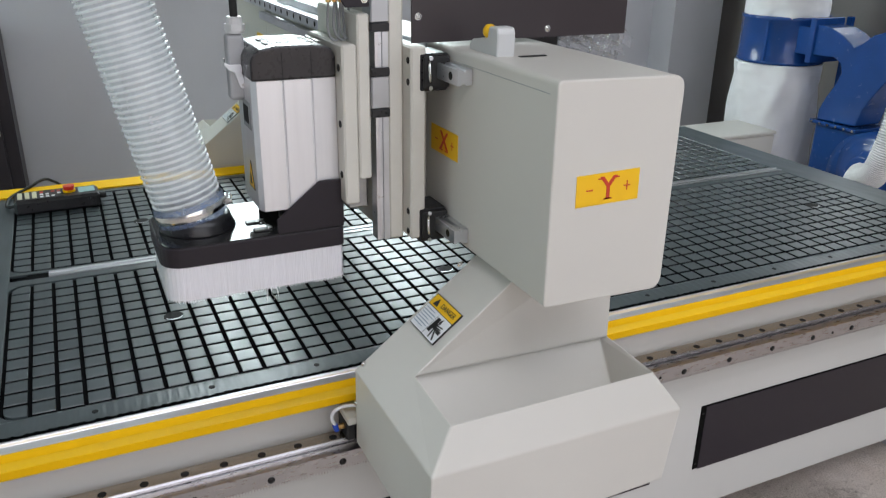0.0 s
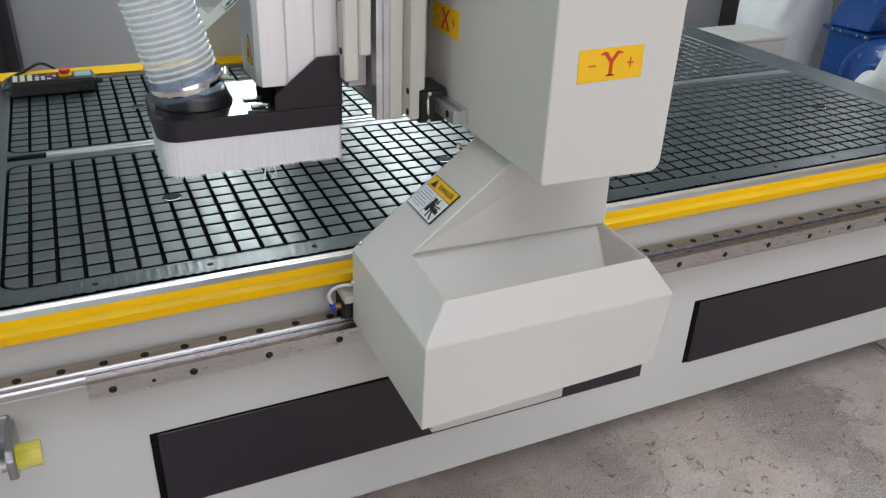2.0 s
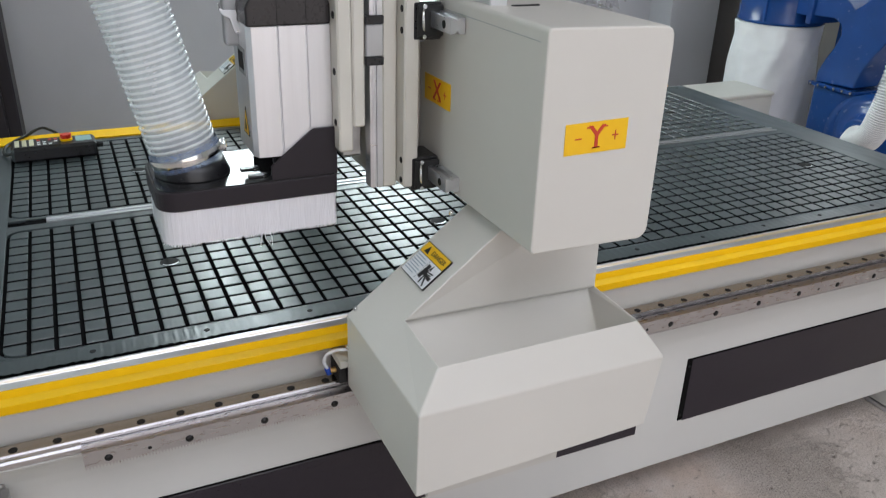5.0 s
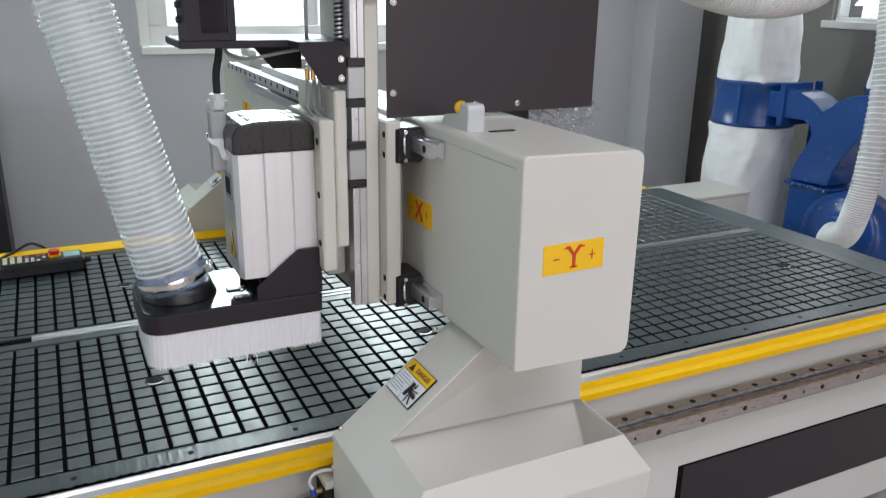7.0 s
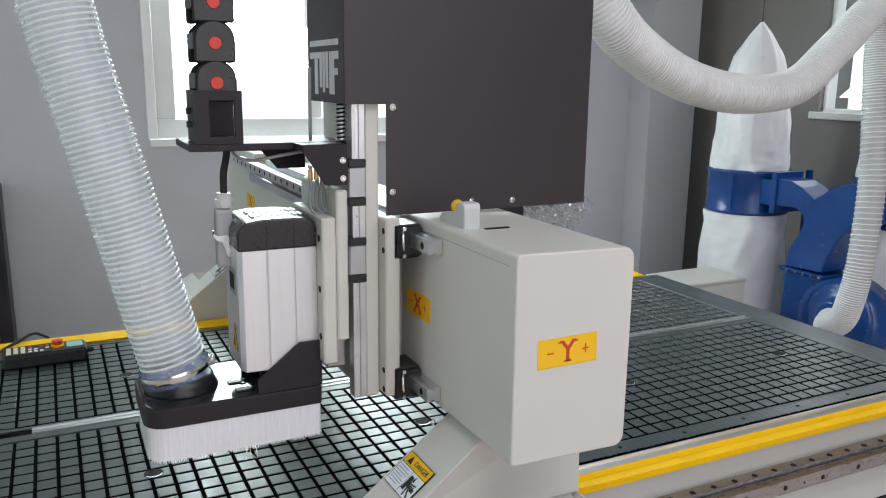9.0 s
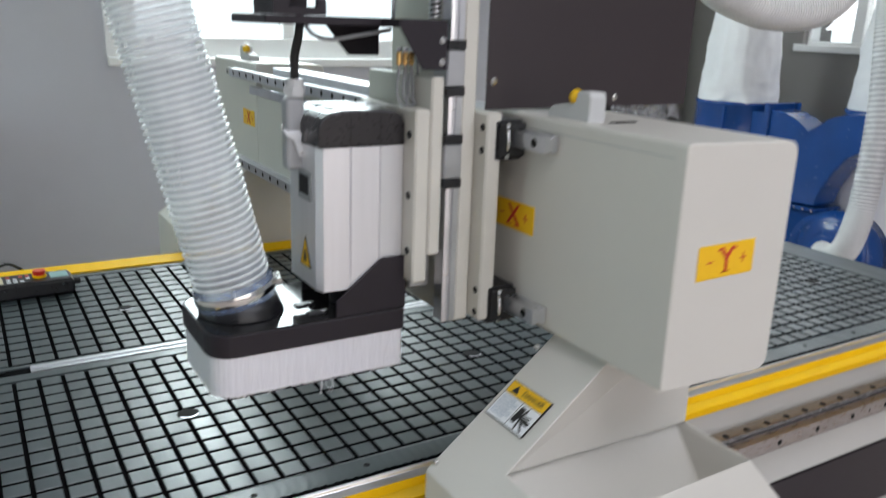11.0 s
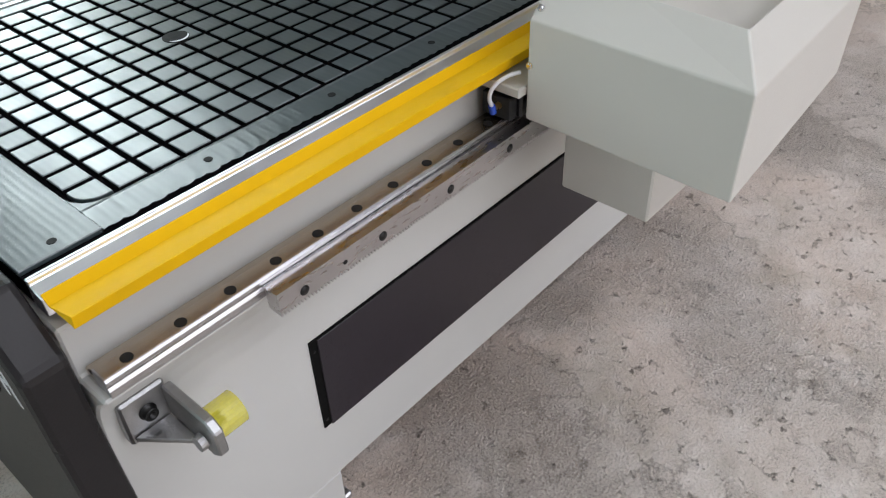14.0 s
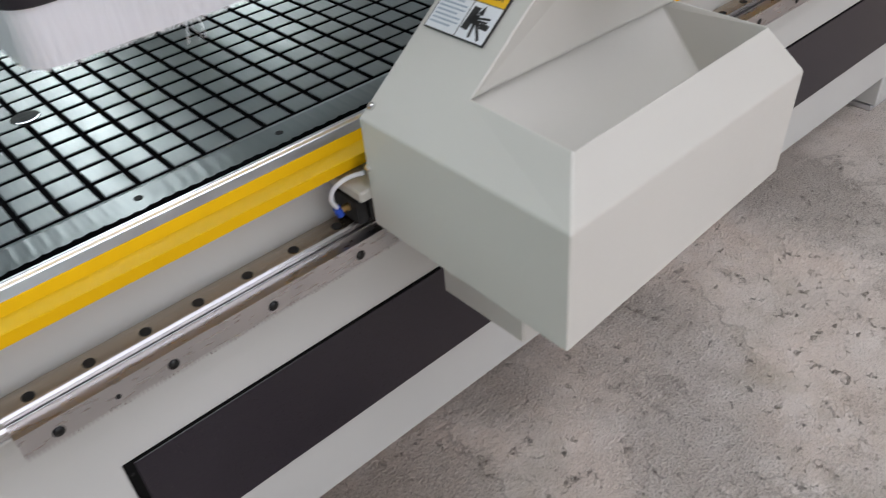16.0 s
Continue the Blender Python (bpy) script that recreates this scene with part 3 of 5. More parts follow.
GX0, NX, NY = -0.1385, 54, 13
GY = (0.167, 0.803)
GX1 = GX0 + NX * PITCH
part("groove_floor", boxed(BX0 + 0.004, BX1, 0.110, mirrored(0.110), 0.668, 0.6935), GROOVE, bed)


def border(name, x0, x1, y0, y1):
    return part(name, boxed(x0, x1, y0, y1, 0.694, TOP, 0.001), PVC, bed)


H = GAP / 2
border("border_board", BX0 + 0.004, GX0 - H, 0.1190, mirrored(0.1105))
border("border_board", GX1 + H, BX1, 0.1190, mirrored(0.1105))


def milled_border(x0, x1, y0, y1):
    """The near border board: side-by-side cutter passes that curl off at its outer edge."""
    q = random.Random(8)
    pass_w, rows = 0.0172, 9
    tilt = [q.uniform(-0.00030, 0.00030) for _ in range(400)]
    wide = [q.uniform(-0.003, 0.003) for _ in range(400)]
    nx = int((x1 - x0) / 0.0019)
    vs, fs = [], []
    for i in range(nx + 1):
        x = x0 + (x1 - x0) * i / nx
        for j in range(rows + 1):
            y = y0 + (y1 - y0) * j / rows
            curl = 0.011 * max(0.0, 1 - (y - y0) / 0.022) ** 2
            k = int((x - x0 + curl) / pass_w)
            u = (x - x0 + curl) / pass_w - k
            z = TOP - 0.0003 * (1 - (2 * u - 1) ** 2) + tilt[k] * (u - 0.5)
            if j == 0:
                y += 0.0022 * (2 * u - 1) ** 2 + wide[k] * 0.4
            vs.append((x, y, z))
        vs.append((x, y1, 0.694))
    w = rows + 2
    for i in range(nx):
        for j in range(rows + 1):
            fs.append((i * w + j, (i + 1) * w + j, (i + 1) * w + j + 1, i * w + j + 1))
    me = bpy.data.meshes.new("border_board")
    me.from_pydata(vs, [], fs)
    me.polygons.foreach_set("use_smooth", [(k % (rows + 1)) != rows for k in range(len(fs))])
    me.materials.append(PVC)
    ob = new("border_board", me)
    ob.parent = bed
    ob.matrix_parent_inverse = Matrix.Translation(-bed.location)
    return tagged(ob, "grey PVC border board with scalloped cutter passes")


milled_border(GX0 - H, GX1 + H, 0.1150, GY[0] - H)
border("border_board", GX0 - H, GX1 + H, GY[1] + NY * PITCH + H, mirrored(0.1105))
border("border_board", GX0 - H, GX1 + H, GY[0] + NY * PITCH + H, MID - 0.0165)
border("border_board", GX0 - H, GX1 + H, MID + 0.0165, GY[1] - H)
part("centre_strip", prismed([(MID - 0.0155, 0.694), (MID - 0.0155, 0.702), (MID - 0.006, 0.702), (MID - 0.005, 0.699), (MID + 0.005, 0.699), (MID + 0.006, 0.702), (MID + 0.0155, 0.702), (MID + 0.0155, 0.694)], "x", -0.062, 2.17), ALU, bed, "bright aluminium T-slot strip")
part("centre_slot", boxed(2.172, 2.205, MID - 0.0155, MID + 0.0155, 0.694, 0.6975), GROOVE, bed)
part("centre_slot", boxed(-0.106, -0.064, MID - 0.0155, MID + 0.0155, 0.694, 0.6975), GROOVE, bed)


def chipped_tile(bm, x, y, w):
    """A raised pad with small chamfers; its sides take the near-black groove material."""
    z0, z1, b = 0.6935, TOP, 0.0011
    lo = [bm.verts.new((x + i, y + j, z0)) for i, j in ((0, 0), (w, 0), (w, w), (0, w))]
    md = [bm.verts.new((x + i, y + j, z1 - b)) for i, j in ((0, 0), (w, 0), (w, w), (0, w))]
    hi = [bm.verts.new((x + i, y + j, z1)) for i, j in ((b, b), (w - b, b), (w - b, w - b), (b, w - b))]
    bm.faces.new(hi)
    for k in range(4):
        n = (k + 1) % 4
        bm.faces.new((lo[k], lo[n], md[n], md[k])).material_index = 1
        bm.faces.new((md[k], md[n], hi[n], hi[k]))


PORTS = [(x, y) for x in (0.166, 0.776, 1.39, 1.965) for y in (0.444, 1.055)]
W = PITCH - GAP
ROUND = 0.029


def corner(sx, sy, x, y):
    """A pad with one rounded corner, and the border's matching fillet; (x, y) is the zone's corner, sx and sy point inwards."""
    def arc(r):
        return [(x + sx * (ROUND - r * math.cos(radians(a))), y + sy * (ROUND - r * math.sin(radians(a)))) for a in range(0, 91, 15)]
    pad = arc(ROUND - H) + [(x + sx * (H + W), y + sy * H), (x + sx * (H + W), y + sy * (H + W)), (x + sx * H, y + sy * (H + W))]
    part("tile", prismed(pad, "z", 0.6935, TOP - 0.0002, 0.0008), PVC, bed)
    fil = arc(ROUND + H) + [(x - sx * H, y - sy * H)]
    part("corner_fillet", prismed(fil, "z", 0.694, TOP - 0.0001), PVC, bed)


rest = bmesh.new()
tile_bm = bmesh.new()
chipped_tile(tile_bm, 0, 0, W)
tile_me = bpy.data.meshes.new("tile")
tile_bm.to_mesh(tile_me)
tile_bm.free()
tile_me.materials.append(PVC)
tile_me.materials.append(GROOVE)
tiles = []
for zone in (0, 1):
    for i in range(NX):
        for j in range(NY):
            x, y = GX0 + i * PITCH + H, GY[zone] + j * PITCH + H
            if i == 0 and j in (0, NY - 1):
                corner(1, 1 if j == 0 else -1, GX0, GY[zone] + (0 if j == 0 else NY * PITCH))
                continue
            if zone == 0 and i < 23:
                tiles.append((x, y, random.uniform(-0.0004, 0.0002)))
            else:
                chipped_tile(rest, x, y, W)
rest_ob = tagged(part("tiles_rest", rest, PVC, bed, "grey milled pads of the groove grid"), kind="stuff")
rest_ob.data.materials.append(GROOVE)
for px, py in PORTS:
    # flat disc paints the port's shaded hole, pale crescent its lit inner wall
    p = part("suction_port", cyled((px, py, 0.690), (px, py, 0.7007), 0.0195, seg=32), HOLE, bed, "dark round suction port")
    cres = [(px + 0.0185 * math.cos(radians(a)), py + 0.0185 * math.sin(radians(a))) for a in range(215, 336, 10)]
    cres += [(px + 0.0185 * math.cos(radians(a)), py + 0.0028 + 0.0180 * math.sin(radians(a))) for a in range(335, 214, -10)]
    part("lit_crescent", prismed(cres, "z", 0.7002, 0.7012), STEEL, p)
for i in range(14):
    x = -0.186 + 0.187 * i
    for y in (0.139, mirrored(0.139)):
        part("screw_hole", cyled((x, y, 0.6995), (x, y, 0.7004), 0.0052, seg=14), HOLE, bed)
for y in (0.42, 0.60, 1.0, 1.2):
    part("screw_hole", cyled((-0.186, y, 0.6995), (-0.186, y, 0.7004), 0.0052, seg=14), HOLE, bed)

# ---- gantry ----
gantry = thing("gantry", (0.7, MID, 0.6), "cream sheet-metal router gantry with pedestal covers and dark top box", "gantry")


def poly_solid(bm, verts, faces):
    vs = [bm.verts.new(v) for v in verts]
    fs = [bm.faces.new([vs[i] for i in f]) for f in faces]
    bmesh.ops.recalc_face_normals(bm, faces=fs)
    return bm


def foot_cover(s):
    V = lambda x, y, z: (x, s(y), z)
    bm = bmesh.new()
    # outer shell: base ring, shoulder ring, tray rim, tray floor, pedestal
    v = [V(0.402, -0.305, 0.612), V(0.845, -0.2697, 0.590), V(0.845, -0.008, 0.600), V(0.398, -0.008, 0.622),  # 0-3 bottom
         V(0.404, -0.305, 0.755), V(0.866, -0.268, 0.722), V(0.866, -0.008, 0.722), V(0.399, -0.008, 0.764),  # 4-7 shoulder
         V(0.452, -0.264, 0.802), V(0.830, -0.231, 0.780), V(0.455, -0.130, 0.806),  # 8-10 rim
         V(0.838, -0.098, 0.777), V(0.834, -0.098, 0.96), V(0.640, -0.130, 0.952), V(0.834, -0.008, 0.96), V(0.640, -0.008, 0.952), V(0.838, -0.008, 0.775),  # 11-16
         V(0.470, -0.252, 0.672), V(0.792, -0.224, 0.658),  # 17,18 foot of the tray's slope
         V(0.459, -0.114, 0.797), V(0.832, -0.084, 0.768)]  # 19,20 under the rim
    f = [(0, 1, 2, 3), (0, 4, 5, 1), (1, 5, 6, 2), (2, 6, 16, 14, 15, 7, 3), (0, 3, 7, 4), (4, 8, 9, 5), (4, 7, 10, 8), (7, 15, 13, 10), (5, 9, 11, 6), (6, 11, 16), (11, 12, 14, 16), (12, 13, 15, 14), (10, 13, 12, 11), (8, 17, 18, 9), (8, 10, 19, 17), (10, 11, 20, 19), (19, 20, 18, 17), (9, 18, 20, 11)]
    poly_solid(bm, v, f)
    bmesh.ops.bevel(bm, geom=[e for e in bm.edges if e.is_manifold and e.calc_face_angle(0) > 0.15], offset=0.0026, segments=3, affect="EDGES", profile=0.5)
    c = part("foot_cover", bm, CREAM, gantry, "cream sheet-metal cover over the gantry foot")
    part("lower_block", boxed(0.482, 0.745, min(s(-0.168), s(-0.02)), max(s(-0.168), s(-0.02)), 0.468, 0.63, 0.003), CREAM, c)
    for x, y, z in ((0.398, -0.012, 0.702), (0.412, -0.016, 0.776), (0.585, -0.014, 0.924)):
        part("cover_screw", screw_mesh((x, s(y), z), (-1, 0, 0.15 if z < 0.72 else 0.9), 0.005), CHROME, c)
    return c


def screw_mesh(at, way, r):
    bm = bmesh.new()
    w = Vector(way).normalized()
    cyl(bm, Vector(at) - w * 0.001, Vector(at) + w * 0.0018, r, r * 0.92, 18)
    cyl(bm, Vector(at) + w * 0.0018, Vector(at) + w * 0.0034, r * 0.75, r * 0.45, 14)
    return bm


near_cover = foot_cover(lambda y: y)
far_cover = foot_cover(mirrored)


def column(s):
    y0, y1 = min(s(-0.25), s(0.16)), max(s(-0.25), s(0.16))
    pts = []
    for cx, cz, r, a0 in ((0.806, 0.942, 0.018, -90), (0.806, 1.262, 0.018, 0), (0.600, 1.266, 0.007, 90), (0.600, 0.946, 0.007, 180)):
        ox, oz = cx - math.copysign(r, cx - 0.7), cz - math.copysign(r, cz - 1.1)
        pts += [(ox + r * math.cos(radians(a0 + k * 22.5)), oz + r * math.sin(radians(a0 + k * 22.5))) for k in range(5)]
    bm = prismed(pts, "y", y0, y1)
    ring = [e for e in bm.edges if abs(e.verts[0].co.y - e.verts[1].co.y) < 1e-5]
    bmesh.ops.bevel(bm, geom=ring, offset=0.003, segments=3, affect="EDGES", profile=0.5)
    c = part("column_cover", bm, CREAM, gantry, "cream rounded sheet-metal box over the gantry end", smooth=False)
    return c


near_col = column(lambda y: y)
far_col = column(mirrored)
part("cross_beam", boxed(0.615, 0.79, 0.165, mirrored(0.165), 0.98, 1.235, 0.004), CREAM, gantry, "cream welded gantry crossbeam")


# ---- gantry details ----
FRONT = pose(0, 0, 0, 90, 0, 0).to_3x3().to_4x4()
LEFT = pose(0, 0, 0, 90, 0, -90).to_3x3().to_4x4()


def at(m, x, y, z):
    return Matrix.Translation((x, y, z)) @ m


def axis_sign(m, letter, parent):
    """A yellow plate 104 x 45 mm with a red letter between minus and plus; m maps its plane."""
    bm = boxed(-0.052, 0.052, -0.0225, 0.0225, 0, 0.0008)
    bm.transform(m)
    p = part("axis_sign", bm, SIGN_YELLOW, parent, "yellow sticker with a red axis letter")
    lift = m @ Matrix.Translation((0, 0, 0.001))
    text_part("letter", letter, lift, 0.044, SIGN_RED, p, 0.0006)
    bm = bmesh.new()
    for sx in (-1, 1):
        box(bm, sx * 0.0125 - 0.005, sx * 0.0125 + 0.005, 0.0137, 0.0157, 0.0009, 0.0017) if letter == "Y" else None
    for sx in (-1, 1):
        box(bm, sx * (0.0005 if letter == "Y" else 0.010) - 0.006, sx * (0.0005 if letter == "Y" else 0.010) + 0.006, -0.0157, -0.0140, 0.0009, 0.0017)
    bm.transform(m)
    part("letter_serif", bm, SIGN_RED, p)
    bm = box(bmesh.new(), -0.036, -0.025, -0.001, 0.001, 0.0009, 0.0014)
    bm.transform(m)
    part("minus", bm, SIGN_RED, p)
    bm = box(bmesh.new(), 0.026, 0.037, -0.001, 0.001, 0.0009, 0.0014)
    box(bm, 0.0306, 0.0324, 0.001, 0.007, 0.0009, 0.0014)
    box(bm, 0.0306, 0.0324, -0.007, -0.001, 0.0009, 0.0014)
    bm.transform(m)
    part("plus", bm, SIGN_RED, p)


axis_sign(at(FRONT, 0.691, -0.2502, 1.114) @ pose(0, 0, 0, 0, 0, 1), "Y", near_col)
axis_sign(at(LEFT, 0.5998, 0.085, 1.107), "X", near_col)
axis_sign(at(LEFT, 0.5998, mirrored(0.085), 1.107), "X", far_col)
# seam of the column's lid
part("lid_seam", boxed(0.5994, 0.6002, -0.232, 0.15, 1.2455, 1.2463), GREY_PLASTIC, near_col)
part("lid_slot", boxed(0.655, 0.70, -0.06, -0.052, 1.2648, 1.2662), HOLE, near_col)

# danger stickers on the sloping covers
A = math.atan2(0.188, 0.241)


def danger(s, parent):
    x0, z0 = 0.520, 0.8590
    m = Matrix(((0, math.cos(A), -math.sin(A), x0 - 0.0012), (-1, 0, 0, s(-0.063)), (0, math.sin(A), math.cos(A), z0 + 0.0012), (0, 0, 0, 1)))
    def slab(nm, u0, u1, v0, v1, h0, h1, mat, par):
        bm = boxed(u0, u1, v0, v1, h0, h1)
        bm.transform(m)
        return part(nm, bm, mat, par)
    st = slab("danger_sticker", -0.0445, 0.0445, -0.033, 0.033, -0.002, 0.0006, SIGN_BLACK, parent)
    tagged(st, "black-edged danger sticker with a crushed hand pictogram")
    slab("sticker_band", -0.0432, 0.0432, 0.0115, 0.0318, 0.0004, 0.0010, SIGN_YELLOW, st)
    slab("sticker_text_panel", -0.0432, 0.0015, -0.0318, 0.0103, 0.0004, 0.0010, SIGN_WHITE, st)
    slab("sticker_picture_panel", 0.0030, 0.0432, -0.0318, 0.0103, 0.0004, 0.0010, SIGN_WHITE, st)
    bm = prismed([(-0.034, 0.0145), (-0.018, 0.0145), (-0.026, 0.0285)], "z", 0.0011, 0.0015)
    bm.transform(m)
    part("warning_triangle", bm, SIGN_BLACK, st)
    text_part("danger_word", "DANGER", m @ Matrix.Translation((0.013, 0.0213, 0.0013)), 0.0125, SIGN_BLACK, st, 0.0001, 0.0002, 0.95)
    bars = bmesh.new()
    for k in range(7):
        box(bars, -0.040, -0.040 + (0.038 if k % 3 else 0.030), 0.0055 - k * 0.005 - 0.0009, 0.0055 - k * 0.005 + 0.0009, 0.0011, 0.0013)
    bars.transform(m)
    part("text_bars", bars, GREY_PRINT, st)
    g = bmesh.new()
    def stick(x0, y0, x1, y1, w):
        v = Vector((x1 - x0, y1 - y0, 0))
        n = Vector((-v.y, v.x, 0)).normalized() * w / 2
        prism(g, [(x0 + n.x, y0 + n.y), (x0 - n.x, y0 - n.y), (x1 - n.x, y1 - n.y), (x1 + n.x, y1 + n.y)], "z", 0.0011, 0.0014)
    stick(0.0115, 0.005, 0.0095, -0.022, 0.0095)
    prism(g, [(0.016, -0.002), (0.0235, -0.003), (0.0215, 0.0085)], "z", 0.0011, 0.0014)
    stick(0.017, -0.003, 0.016, -0.014, 0.007)
    stick(0.010, -0.008, 0.036, -0.004, 0.0024)
    stick(0.010, -0.0105, 0.034, -0.0085, 0.0024)
    stick(0.027, -0.0135, 0.039, -0.0135, 0.0065)
    stick(0.020, -0.010, 0.028, -0.0135, 0.0030)
    stick(0.0185, -0.012, 0.0215, -0.029, 0.0034)
    stick(0.0205, -0.011, 0.0355, -0.029, 0.0034)
    g.transform(m)
    part("pictogram", g, SIGN_BLACK, st)


danger(lambda y: y, near_cover)
danger(mirrored, far_cover)

# crossbeam rails with bearing blocks and their wipers
for z in (1.231, 0.972):
    r = part("guide_rail", prismed([(x, z + h) for x, h in ((0.5995, -0.0125), (0.590, -0.0125), (0.586, -0.0085), (0.580, -0.0120), (0.574, -0.0120), (0.574, 0.0120), (0.580, 0.0120), (0.586, 0.0085), (0.590, 0.0125), (0.5995, 0.0125))], "y", -0.012, mirrored(-0.012), 0.0006), STEEL, gantry, "ground steel crossbeam guide rail")
    for k in range(26):
        part("rail_hole", cyled((0.5742, 0.012 + 0.0605 * k, z), (0.5736, 0.012 + 0.0605 * k, z), 0.0065, seg=14), HOLE, r)
    blk = part("bearing_block", boxed(0.548, 0.598, 0.070, 0.135, z - 0.034, z + 0.026, 0.003), BLACK, gantry, "black guide block with wiper")
    part("wiper", boxed(0.552, 0.597, 0.062, 0.0695, z - 0.028, z + 0.022, 0.002), RUBBER, blk)
    loop = smooth_path([(0.560, 0.058, z + 0.016), (0.556, 0.050, z + 0.010), (0.556, 0.048, z - 0.008), (0.560, 0.056, z - 0.016)], 14)
    part("grease_loop", tube(bmesh.new(), loop, 0.0022, 8), CHROME, blk)
    for dz in (0.020, -0.027):
        part("block_screw", cyled((0.563, 0.062, z + dz), (0.563, 0.0600, z + dz), 0.0035, seg=12), CHROME, blk)
part("cable_duct", boxed(0.600, 0.66, 0.165, mirrored(0.3), 1.236, 1.262, 0.002), ALU, gantry, "bright aluminium profile along the crossbeam")
part("rack_bar", boxed(0.585, 0.5985, 0.14, mirrored(0.14), 1.180, 1.203, 0.002), STEEL, gantry, "ground steel rack along the crossbeam")
part("shadow_plate", boxed(0.599, 0.614, 0.165, mirrored(0.165), 0.955, 1.178, 0.002), CREAM, gantry)


def stop_lever(s, parent):
    prof = ((-0.048, 1.262), (-0.048, 1.300), (-0.044, 1.307), (-0.020, 1.307), (-0.015, 1.291), (0.000, 1.288), (0.036, 1.282), (0.044, 1.274), (0.044, 1.262))
    lv = part("stop_lever", prismed([(s(y), z) for y, z in prof], "x", 0.621, 0.651, 0.002), LIGHT_PLASTIC, parent, "grey cast bracket with a yellow knob")
    b = bmesh.new()
    bmesh.ops.create_uvsphere(b, u_segments=16, v_segments=10, radius=0.0110, matrix=Matrix.Translation((0.628, s(-0.010), 1.298)))
    part("knob", b, SIGN_YELLOW, lv, smooth=True)


stop_lever(lambda y: y, near_col)
stop_lever(mirrored, far_col)
# dark box above the crossbeam
top_box = part("top_box", boxed(0.470, 0.956, 0.095, 0.300, 1.461, 2.05, 0.0025), LIT_SHEET, gantry, "dark grey sheet-metal box on top of the gantry")
part("front_sheet", prismed([(0.470, 1.461), (0.5425, 1.461), (0.5425, 1.271), (0.956, 1.271), (0.956, 2.05), (0.470, 2.05)], "y", 0.0915, 0.0946), LIT_SHEET, top_box)
part("side_skirt", boxed(0.9525, 0.956, 0.0950, 0.295, 1.271, 1.4605), LIT_SHEET, top_box)
for x, z in ((0.5535, 1.456), (0.5530, 1.312), (0.707, 1.287), (0.793, 1.285)):
    sc = part("box_screw", screw_mesh((x, 0.0915, z), (0, -1, 0), 0.0062), CHROME, top_box)
logo = bmesh.new()
UPL = 0.016
for y0, y1, z0, z1 in ((0.225, 0.280, 1.520, 1.531), (0.236, 0.253, 1.458, 1.519), (0.212, 0.224, 1.470, 1.531), (0.196, 0.207, 1.462, 1.531), (0.178, 0.190, 1.470, 1.531), (0.145, 0.170, 1.4595, 1.531), (0.122, 0.144, 1.518, 1.531), (0.127, 0.144, 1.492, 1.503)):
    box(logo, 0.4688, 0.4698, y0, y1, z0 + UPL, z1 + UPL)
for k in range(14):
    box(logo, 0.4688, 0.4698, 0.122 + k * 0.0115, 0.130 + k * 0.0115, 1.541 + UPL, 1.551 + UPL)
part("logo_print", logo, SIGN_WHITE, top_box, "worn white block logo print")
part("cable_tray", boxed(0.78, 0.885, 0.19, 0.29, 1.210, 1.266, 0.006), BLACK, top_box, "dark tray hanging under the box")
film = bmesh.new()
bmesh.ops.create_grid(film, x_segments=44, y_segments=28, size=0.5)
rnd = random.Random(5)
for v in film.verts:
    u, w = v.co.x + 0.5, v.co.y + 0.5
    fold = abs(noise.noise((u * 6, w * 5, 4))) + 0.6 * abs(noise.noise((u * 14, w * 11, 2)))
    v.co = Vector((0.84 + 0.20 * u, 0.150 + 0.10 * w + 0.035 * fold, 1.268 - 0.075 * w * (0.35 + 0.65 * u) - 0.030 * u * u + 0.030 * fold))
part("wrap_film", film, FILM, top_box, "crumpled clear protective film")

# ---- spindle carriage ----
carriage = thing("spindle_carriage", (0.5, 0.2, 0.87), "vertical spindle carriage with silver motor and black dust shoe", "spindle unit")
mp = part("mount_plate", boxed(0.429, 0.4535, 0.100, 0.29, 1.012, 1.272, 0.003), CREAM_CAST, carriage)
for z in (1.235, 1.145, 1.06):
    part("plate_bolt", cyled((0.4292, 0.118, z), (0.4280, 0.118, z), 0.006, seg=16), HOLE, mp)
part("slide_plate", boxed(0.4545, 0.4755, 0.100, 0.31, 1.053, 1.3180, 0.003), CREAM_CAST, carriage)
part("slide_foot", boxed(0.445, 0.482, 0.14, 0.30, 0.990, 1.052, 0.003), CASTING, carriage)
part("back_plate", boxed(0.5068, 0.5330, 0.103, 0.33, 0.939, 1.70, 0.003), CREAM_CAST, carriage)
fl = part("side_flange", boxed(0.5335, 0.5600, 0.072, 0.33, 0.945, 1.2685, 0.003), CREAM_CAST, carriage)
for z in (1.246, 1.212, 0.993, 0.957):
    part("flange_bolt", cyled((0.5337, 0.084, z), (0.5325, 0.084, z), 0.0055, seg=14), HOLE, fl)
zr = part("z_rail", prismed([(0.4845, 0.103), (0.4895, 0.101), (0.4905, 0.104), (0.4955, 0.104), (0.4965, 0.101), (0.5060, 0.101), (0.5060, 0.128), (0.4845, 0.128)], "z", 0.941, 1.70), STEEL, carriage, "ground steel vertical guide rail")
for zc in (1.195, 1.33):
    bk = part("bearing_block", boxed(0.476, 0.5065, 0.096, 0.135, zc - 0.026, zc + 0.026, 0.002), ALU, carriage, "bright guide carriage with black end caps")
    for e in (-1, 1):
        part("end_cap", boxed(0.4755, 0.507, 0.095, 0.136, zc + e * 0.033 - 0.0068, zc + e * 0.033 + 0.0068, 0.0015), BLACK, bk)
